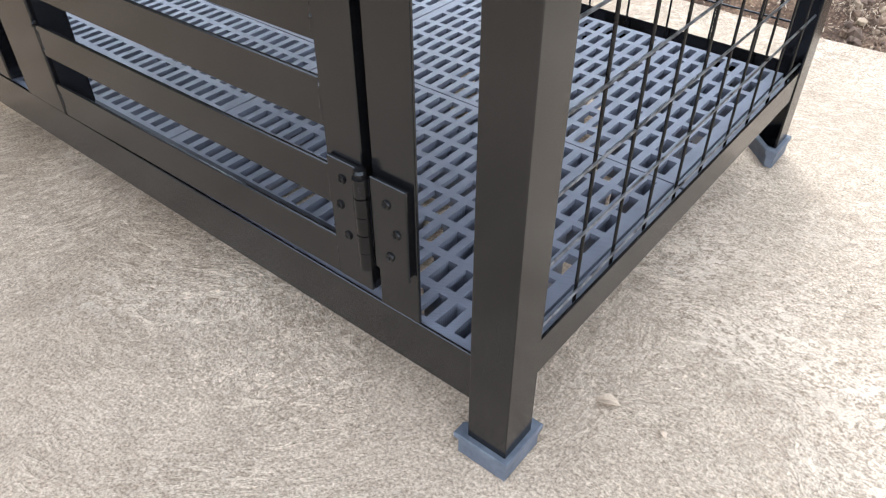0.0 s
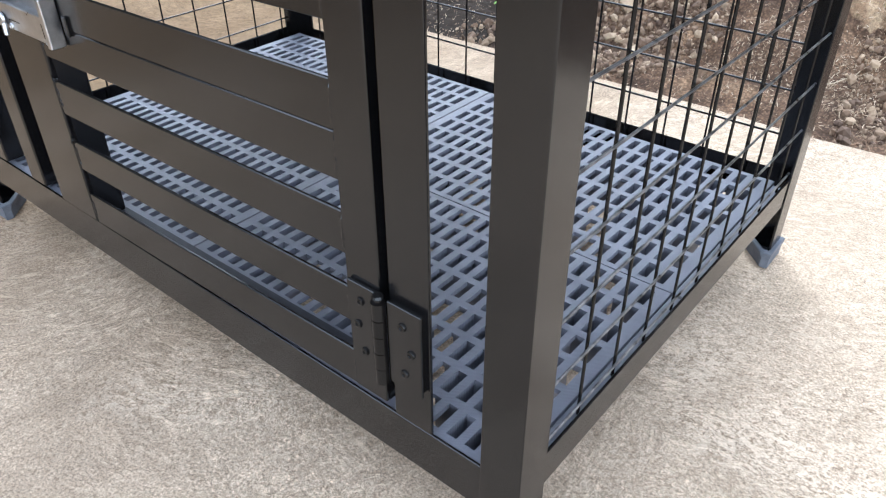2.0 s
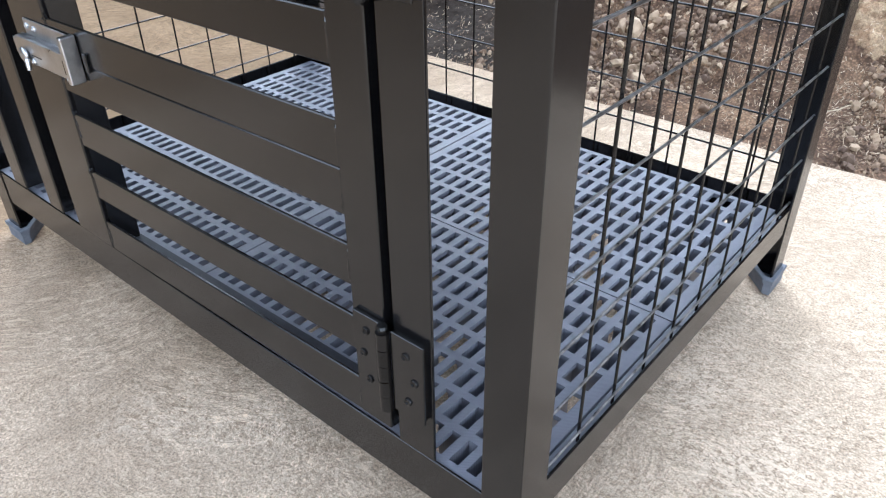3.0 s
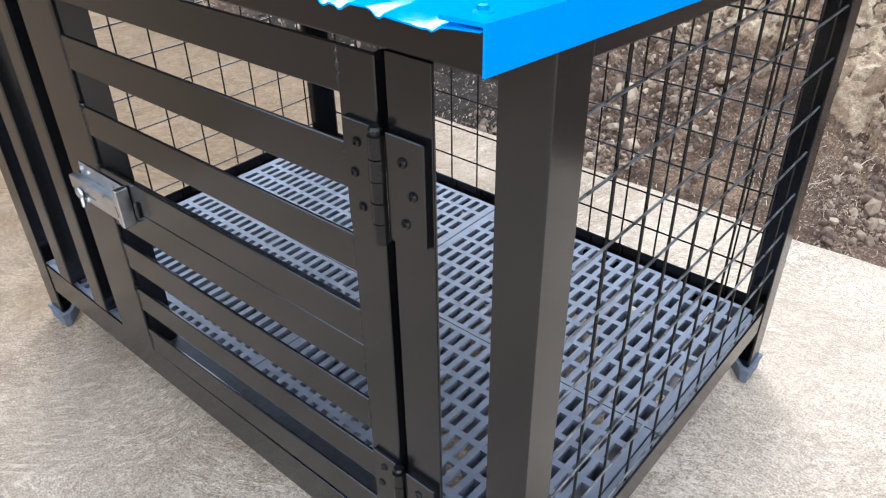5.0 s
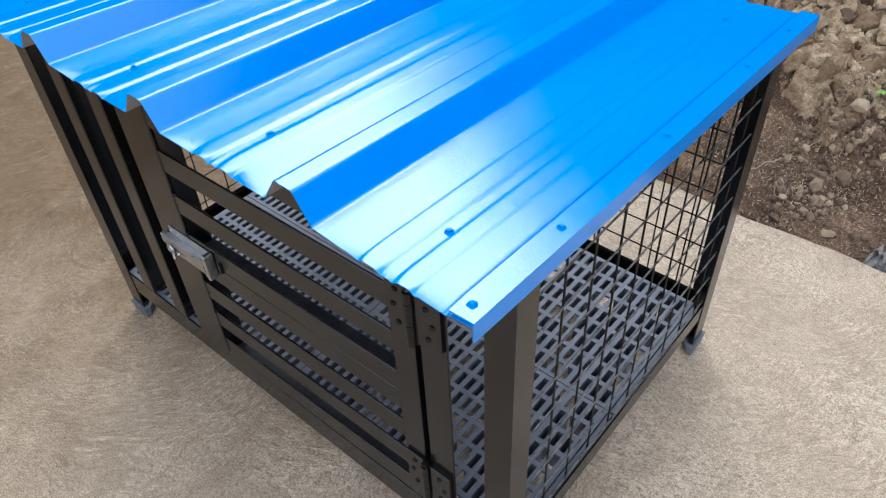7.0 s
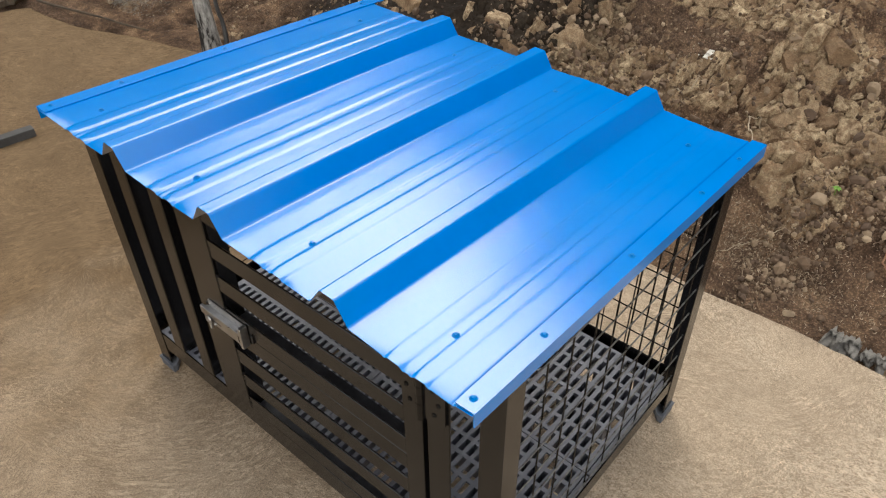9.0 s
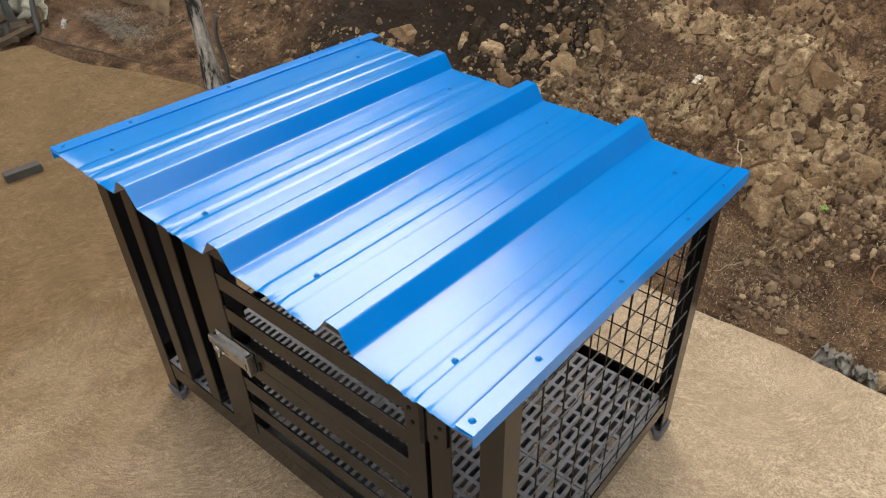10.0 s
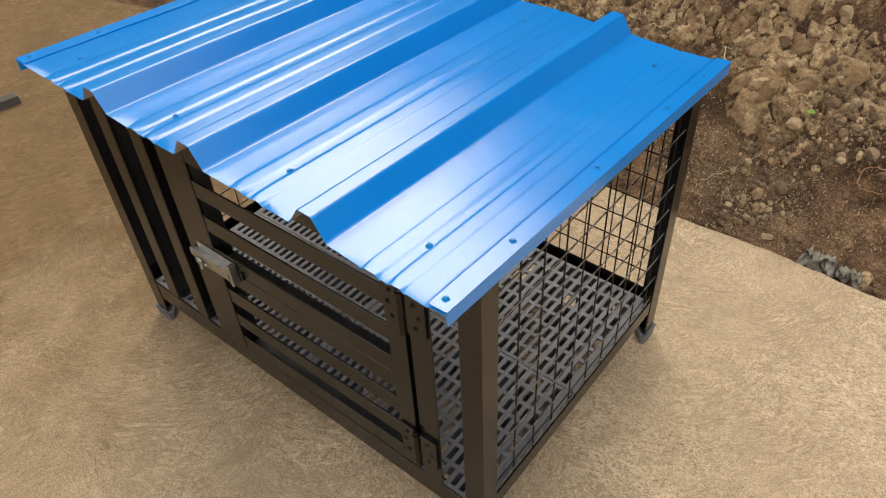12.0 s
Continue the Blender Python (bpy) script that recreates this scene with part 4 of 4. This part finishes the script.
def scatter_litter():
    verts, faces = [], []
    rng = random.Random(15)
    for _ in range(12000):
        x = rng.uniform(-3.6, 1.0)
        y = SLAB_Y + 0.02 + abs(rng.gauss(0.12, 0.28))
        if rng.random() < 0.22:
            x, y = rng.gauss(-0.09, 0.17), 1.345 + rng.gauss(0, 0.055)
        if -3.1 < x < -1.35 and rng.random() < 0.9:
            continue
        a = rng.uniform(0, 6.3)
        ln, wd = rng.uniform(0.0012, 0.0048), rng.uniform(0.0004, 0.0010)
        z = bank_height(x, y) + 0.003
        dx, dy = math.cos(a), math.sin(a)
        tilt = rng.uniform(-0.4, 0.4) + 0.6 * dy
        i = len(verts)
        for u, v, w in ((-1, -1, 0), (1, -1, 0), (1, 1, 0), (-1, 1, 0), (-1, 0, 1), (1, 0, 1)):
            verts.append((x + u * dx * ln - v * dy * wd, y + u * dy * ln + v * dx * wd, z + u * tilt * ln + w * wd))
        faces += [(i, i + 1, i + 5, i + 4), (i + 2, i + 3, i + 4, i + 5), (i, i + 3, i + 2, i + 1), (i, i + 4, i + 3), (i + 1, i + 2, i + 5)]
    me = bpy.data.meshes.new("dry_litter")
    me.from_pydata(verts, [], faces)
    me.materials.append(LITTER)
    return tagged(new("dry_litter", me), "dry straw bits and husks strewn on the soil", "litter", kind="stuff")


scatter("pebbles", 8, 42000, 0.0018, 0.0026, 0.45, 1, "loose pebbles and clods on the bank")
scatter("rubble", 9, 6500, 0.0035, 0.0042, 0.42, 2, "broken tan stones strewn over the bank")
scatter_litter()


def tree_trunk():
    tree = base("tree", -2.45, 1.17, -0.05, "slim pale-barked tree trunk with dark flaking patches", "tree")
    bm = bmesh.new()
    prev = None
    for j in range(40):
        t = j / 39
        c = Vector((-2.45 - 0.10 * t * 3, 1.17 + 0.03 * t * 3, -0.06 + 3.2 * t))
        c += 0.012 * Vector((noise.noise((0, 0, t * 9)), noise.noise((5, 0, t * 9)), 0))
        r = 0.034 * (1 - 0.35 * t) + 0.02 * math.exp(-t * 30)
        ring = []
        for i in range(16):
            a = i / 16 * 2 * math.pi
            rr = r * (1 + 0.10 * noise.noise((math.cos(a) * 1.5, math.sin(a) * 1.5, t * 12)))
            ring.append(bm.verts.new(c + Vector((math.cos(a) * rr, math.sin(a) * rr, 0))))
        if prev:
            for i in range(16):
                bm.faces.new((prev[i], prev[(i + 1) % 16], ring[(i + 1) % 16], ring[i]))
        prev = ring
    bm.faces.new(prev)
    smooth(part("trunk", bm, BARK, tree))


tree_trunk()


# ---- litter and debris round the slab ----
def plank(name, a, b, width, thick, material, label, category, twist=0.0):
    """A worn board from a to b."""
    a, b = Vector(a), Vector(b)
    n = 7
    bm = bmesh.new()
    along = (b - a).normalized()
    side = along.cross(Vector((0, 0, 1))).normalized()
    up = side.cross(along)
    side, up = side * math.cos(twist) + up * math.sin(twist), up * math.cos(twist) - side * math.sin(twist)
    prev = None
    for i in range(n + 1):
        c = a + (b - a) * i / n + up * 0.006 * noise.noise((i * 0.7, a.x * 5, 0))
        w = width * (1 + 0.06 * noise.noise((i, a.y * 9, 3)))
        ring = [bm.verts.new(c + side * u * w / 2 + up * v * thick) for u, v in ((-1, 0), (1, 0), (0.97, 1), (-0.97, 1))]
        if prev:
            for p in range(4):
                bm.faces.new((prev[p], prev[(p + 1) % 4], ring[(p + 1) % 4], ring[p]))
        else:
            bm.faces.new(ring)
        prev = ring
    bm.faces.new(list(reversed(prev)))
    bmesh.ops.recalc_face_normals(bm, faces=bm.faces)
    return thing(name, bm, material, label, category, "boards in the debris heap" if name == "board" else "")


def stick(name, a, b, radius, material, label, category):
    """A round, slightly crooked stick from a to b with stubs of twigs."""
    a, b = Vector(a), Vector(b)
    bm = bmesh.new()
    along = (b - a).normalized()
    side = along.orthogonal().normalized()
    up = along.cross(side)
    prev = None
    n = 14
    for i in range(n + 1):
        t = i / n
        off = Vector((noise.noise((t * 4, a.x * 7, 1)), noise.noise((t * 4, a.x * 7, 5)), noise.noise((t * 4, a.x * 7, 9)))) * radius * 1.2
        c = a + (b - a) * t + off * min(1, 6 * t)
        r = radius * (1 - 0.4 * t) * (1 + 0.18 * noise.noise((t * 11, a.y * 5, 2)))
        ring = [bm.verts.new(c + (side * math.cos(q) + up * math.sin(q)) * r) for q in (k * math.pi / 4 for k in range(8))]
        if prev:
            for p in range(8):
                bm.faces.new((prev[p], prev[(p + 1) % 8], ring[(p + 1) % 8], ring[p]))
        else:
            bm.faces.new(list(reversed(ring)))
        prev = ring
    bm.faces.new(prev)
    bmesh.ops.recalc_face_normals(bm, faces=bm.faces)
    return smooth(thing(name, bm, material, label, category, "poles in the debris heap" if name == "pole" else ""))


def crumpled(name, x, y, z, w, h, material, label, category, lean=0.3, seed=1.0, amp=0.12):
    """A creased sheet with some thickness."""
    n = 22
    pts = []
    for side in (0, 1):
        for i in range(n + 1):
            for j in range(n + 1):
                u, v = i / n - 0.5, j / n
                f = noise.fractal((u * 4 + seed, v * 4, seed), 0.8, 2.1, 4)
                pts.append((x + u * w * (1 - 0.25 * v), y + lean * v * h + amp * w * f + side * 0.004, z + v * h * (0.9 + 0.2 * noise.noise((u * 3, seed, 0)))))
    m = (n + 1) ** 2
    faces = []
    for i in range(n):
        for j in range(n):
            q = (i * (n + 1) + j, (i + 1) * (n + 1) + j, (i + 1) * (n + 1) + j + 1, i * (n + 1) + j + 1)
            faces.append(q)
            faces.append(tuple(m + t for t in reversed(q)))
    edge = [i * (n + 1) for i in range(n)] + [n * (n + 1) + j for j in range(n)] + [i * (n + 1) + n for i in range(n, 0, -1)] + list(range(n, 0, -1))
    for p, q in zip(edge, edge[1:] + edge[:1]):
        faces.append((q, p, m + p, m + q))
    me = bpy.data.meshes.new(name)
    me.from_pydata(pts, [], faces)
    me.materials.append(material)
    ob = tagged(new(name, me), label, category)
    return smooth(ob)


plank("board", (-3.62, 0.62, 0.0), (-3.78, 1.06, 0.0), 0.05, 0.028, OLD_WOOD, "weathered brown wooden board lying at the slab's edge", "board")
stick("pole", (-3.78, 0.86, -0.03), (-4.22, 1.02, 0.75), 0.022, STEEL, "dark weathered pole leaning in the debris heap", "pole")
stick("pole", (-3.70, 0.98, -0.03), (-4.05, 1.22, 0.60), 0.016, STEEL, "dark weathered pole leaning in the debris heap", "pole")
stick("pole", (-3.96, 0.70, -0.03), (-4.40, 0.72, 0.80), 0.025, STEEL, "dark weathered pole leaning in the debris heap", "pole")
heap = random.Random(61)
for _ in range(9):
    x, y = heap.uniform(-4.5, -3.72), heap.uniform(0.62, 1.25)
    a, ln = heap.uniform(0, 6.3), heap.uniform(0.14, 0.42)
    z = heap.uniform(-0.03, 0.05)
    plank("board", (x, y, z), (x + ln * math.cos(a) * 0.7 - 0.1, y + ln * math.sin(a), z + heap.uniform(0.0, 0.16)), heap.uniform(0.03, 0.08), heap.uniform(0.012, 0.03), heap.choice((OLD_WOOD, OLD_WOOD, STEEL, WOOD)), "broken old wooden board in the debris heap", "board", heap.uniform(-0.5, 0.5))
stick("stick", (-2.36, 1.19, -0.03), (-2.39, 1.20, 0.32), 0.012, STEEL, "dark stick standing in the soil beside a trunk", "stick")
plank("board", (-3.90, 0.95, -0.04), (-4.35, 1.00, 0.70), 0.06, 0.028, STEEL, "dark grey board leaning in the debris heap", "board", 0.3)
plank("board", (-3.74, 1.02, -0.03), (-3.98, 1.16, 0.30), 0.035, 0.02, WOOD, "pale wooden board leaning in the debris heap", "board", 0.4)
plank("board", (-3.95, 0.62, -0.04), (-3.80, 0.98, -0.01), 0.10, 0.045, OLD_WOOD, "weathered brown wooden board lying in the debris heap", "board")
plank("board", (-4.10, 0.75, -0.04), (-3.92, 0.90, 0.03), 0.09, 0.06, WOOD, "short tan wooden block in the debris heap", "board")
plank("board", (-3.66, 0.46, 0.0), (-3.56, 0.60, 0.0), 0.03, 0.012, OLD_WOOD, "thin broken wooden board on the slab", "board")
stick("branch", (-3.60, 0.95, 0.008), (-2.85, 1.10, 0.006), 0.007, OLD_WOOD, "long dry brown stick along the slab's edge", "branch")
stick("branch", (-2.62, 1.28, 0.0), (-2.20, 1.24, 0.012), 0.008, WOOD, "dry brown stick lying on the soil", "branch")
crumpled("plastic_sheet", -4.05, 1.04, 0.0, 0.58, 0.48, SHEETING, "dirty pale green-white plastic sheet heaped on the debris", "plastic sheet", 0.25, 2.0)
crumpled("cardboard", -3.55, 1.50, 0.0, 0.50, 0.30, WOOD, "worn brown cardboard sheet on the heap", "cardboard", 0.4, 5.0, 0.05)
crumpled("plastic_scrap", 0.235, 1.160, -0.025, 0.10, 0.032, PAPER, "torn grey plastic scrap at the slab's edge", "scrap", 0.9, 7.0, 0.42)
crumpled("plastic_scrap", 0.315, 1.155, -0.025, 0.07, 0.030, PAPER, "torn grey plastic scrap at the slab's edge", "scrap", 0.8, 4.0, 0.42)
crumpled("foil_scrap", -3.60, 1.06, -0.01, 0.055, 0.075, ZINC, "shiny crumpled foil scrap in the dirt", "scrap", 0.4, 9.0, 0.3)
tube = boxed(-0.065, 0.065, -0.019, 0.019, 0.0, 0.032, r=0.002)
ob = thing("steel_offcut", tube, STEEL, "short dark steel tube offcut lying on the slab", "steel offcut")
ob.matrix_basis = Matrix.LocRotScale((-2.384, 0.262, 0.0), Euler((0, 0, 1.42)), None)


def straw_heap():
    verts, faces = [], []
    rng = random.Random(33)
    for _ in range(2200):
        x, y = rng.gauss(-3.34, 0.13), 1.16 + abs(rng.gauss(0, 0.11))
        z = bank_height(x, y) + rng.uniform(0, 0.03)
        a, tilt, ln, wd = rng.uniform(0, 6.3), rng.uniform(-0.5, 0.5), rng.uniform(0.006, 0.03), 0.0007
        dx, dy = math.cos(a), math.sin(a)
        i = len(verts)
        for u, v, w in ((-1, -1, 0), (1, -1, 0), (1, 1, 0), (-1, 1, 0), (-1, 0, 1), (1, 0, 1)):
            verts.append((x + u * dx * ln / 2 - v * dy * wd, y + u * dy * ln / 2 + v * dx * wd, z + u * tilt * ln / 2 + w * wd))
        faces += [(i, i + 1, i + 5, i + 4), (i + 2, i + 3, i + 4, i + 5), (i, i + 3, i + 2, i + 1)]
    me = bpy.data.meshes.new("dry_grass")
    me.from_pydata(verts, [], faces)
    me.materials.append(CHAFF)
    return tagged(new("dry_grass", me), "heap of dry grass and straw on the bank", "dry grass", kind="stuff")


straw_heap()


def blade_leaf(bm, root, tip, width, lift, thick=0.0006):
    """A leaf with a folded midrib from root to tip."""
    a, b = Vector(root), Vector(tip)
    side = (b - a).cross(Vector((0, 0, 1))).normalized()
    rows = []
    for i in range(7):
        t = i / 6
        w = width * math.sin(math.pi * min(0.97, 0.06 + t * 0.92)) * 0.5
        c = a + (b - a) * t + Vector((0, 0, lift * math.sin(math.pi * t)))
        rows.append([bm.verts.new(c + side * w * u + Vector((0, 0, abs(u) * w * 0.35 + dz))) for u, dz in ((-1, 0), (0, 0), (1, 0), (1, -thick), (0, -thick), (-1, -thick))])
    for p, q in zip(rows, rows[1:]):
        for k in range(6):
            bm.faces.new((p[k], p[(k + 1) % 6], q[(k + 1) % 6], q[k]))
    bm.faces.new(rows[0])
    bm.faces.new(list(reversed(rows[-1])))
    return bm


thing("dry_leaf", blade_leaf(bmesh.new(), (0.020, 0.128, 0.002), (0.042, 0.136, 0.003), 0.013, 0.004), LEAF, "small curled pale brown dry leaf on the concrete", "leaf", "dry leaves on the slab")
thing("dry_leaf", blade_leaf(bmesh.new(), (0.085, 0.135, 0.002), (0.095, 0.128, 0.003), 0.006, 0.003), LEAF, "tiny curled brown dry leaf on the concrete", "leaf", "dry leaves on the slab")


def sprout(x, y):
    z = bank_height(x, y)
    plant = base("seedling", x, y, z, "small bright green seedling growing from the soil bank", "plant")
    part("stem", rods((x, y, z - 0.01), (x + 0.002, y - 0.006, z + 0.02), 0.0011, seg=6), SPROUT, plant)
    for k in range(6):
        a = k * 1.1
        bm = blade_leaf(bmesh.new(), (x + 0.002, y - 0.006, z + 0.019), (x + 0.002 + 0.013 * math.cos(a), y - 0.006 + 0.013 * math.sin(a), z + 0.02), 0.008, 0.003)
        part("leaf", bm, SPROUT, plant)


sprout(0.039, 1.505)
sprout(-0.99, 1.34)


def strand(name, pts, radius, material, label, category, group=""):
    """A thin crooked strand lying over the bank along a few plan points."""
    bm = bmesh.new()
    fine = []
    for (x0, y0), (x1, y1) in zip(pts, pts[1:]):
        for t in (0.0, 0.25, 0.5, 0.75):
            fine.append((x0 + (x1 - x0) * t, y0 + (y1 - y0) * t))
    fine.append(pts[-1])
    prev = None
    for k, (x, y) in enumerate(fine):
        x += 0.005 * noise.noise((k * 0.9, pts[0][0] * 9, 1))
        y += 0.005 * noise.noise((k * 0.9, pts[0][1] * 9, 6))
        c = Vector((x, y, bank_height(x, y) + 0.004 + 0.006 * abs(noise.noise((k * 0.5, 3, pts[0][0])))))
        r = radius * (1 - 0.5 * k / len(fine))
        ring = [bm.verts.new(c + Vector((r * math.cos(a), 0.6 * r * math.cos(a), r * math.sin(a)))) for a in (j * math.pi / 3 for j in range(6))]
        if prev:
            for j in range(6):
                bm.faces.new((prev[j], prev[(j + 1) % 6], ring[(j + 1) % 6], ring[j]))
        else:
            bm.faces.new(list(reversed(ring)))
        prev = ring
    bm.faces.new(prev)
    bmesh.ops.recalc_face_normals(bm, faces=bm.faces)
    return smooth(thing(name, bm, material, label, category, group))


ROOT = plain_material("pale_dry_root", (0.34, 0.27, 0.18), (0.58, 0.49, 0.36), 0.8, 40, 0.0006)
BROWN_ROOT = plain_material("red_brown_root", (0.22, 0.11, 0.06), (0.38, 0.21, 0.12), 0.75, 40, 0.0006)
for run in (
    [(-0.317, 1.705), (-0.297, 1.69), (-0.268, 1.701), (-0.25, 1.672)],
    [(-0.297, 1.69), (-0.282, 1.659), (-0.253, 1.622), (-0.23, 1.548)],
    [(-0.268, 1.701), (-0.253, 1.708), (-0.267, 1.716)],
    [(-0.574, 1.718), (-0.544, 1.727), (-0.522, 1.751), (-0.516, 1.798), (-0.526, 1.795)],
):
    strand("root", run, 0.0021, ROOT, "thin pale dry root hanging over the soil bank", "root", "roots on the bank")
strand("root", [(0.289, 1.478), (0.254, 1.486), (0.226, 1.473), (0.221, 1.445), (0.244, 1.432), (0.299, 1.441)], 0.0030, BROWN_ROOT, "looped red-brown root on the soil bank", "root", "roots on the bank")
strand("root", [(-0.16, 1.3), (-0.101, 1.35), (-0.047, 1.381), (0.007, 1.406)], 0.0016, ROOT, "thin pale dry root lying on the soil", "root", "roots on the bank")
strand("root", [(-0.06, 2.174), (0.03, 2.143), (0.115, 2.18)], 0.0022, ROOT, "thin pale dry root lying on the soil", "root", "roots on the bank")
CHALK = plain_material("white_flaked_plaster", (0.60, 0.57, 0.50), (0.82, 0.79, 0.72), 0.8, 50, 0.002)
for x, y, w, h in ((-0.568, 1.859, 0.055, 0.028), (-0.522, 1.839, 0.045, 0.022), (-0.62, 1.91, 0.022, 0.018)):
    crumpled("plaster_flake", x, y, bank_height(x, y) - 0.004, w, h, CHALK, "small white broken flake lying on the soil bank", "flake", 1.3, x * 11, 0.18)


def slab_straws():
    """Loose straw stalks on the slab."""
    rng = random.Random(12)
    spots = [(-2.30, 0.42, 0.5, 0.07), (-2.58, 0.62, 0.2, 0.05), (-2.75, 0.20, 2.6, 0.06), (-2.9, 0.33, 0.9, 0.05), (-2.6, 0.05, 2.2, 0.06), (-2.2, -0.05, 2.9, 0.05), (-2.95, 0.1, 1.2, 0.04)]
    for x, y, a, ln in spots:
        bm = rods((x - ln / 2 * math.cos(a), y - ln / 2 * math.sin(a), 0.0016), (x + ln / 2 * math.cos(a), y + ln / 2 * math.sin(a), 0.003), 0.0014, 0.0010, seg=6)
        thing("straw", bm, LITTER, "pale dry straw stalk lying on the concrete", "straw", "straws on the slab")


slab_straws()
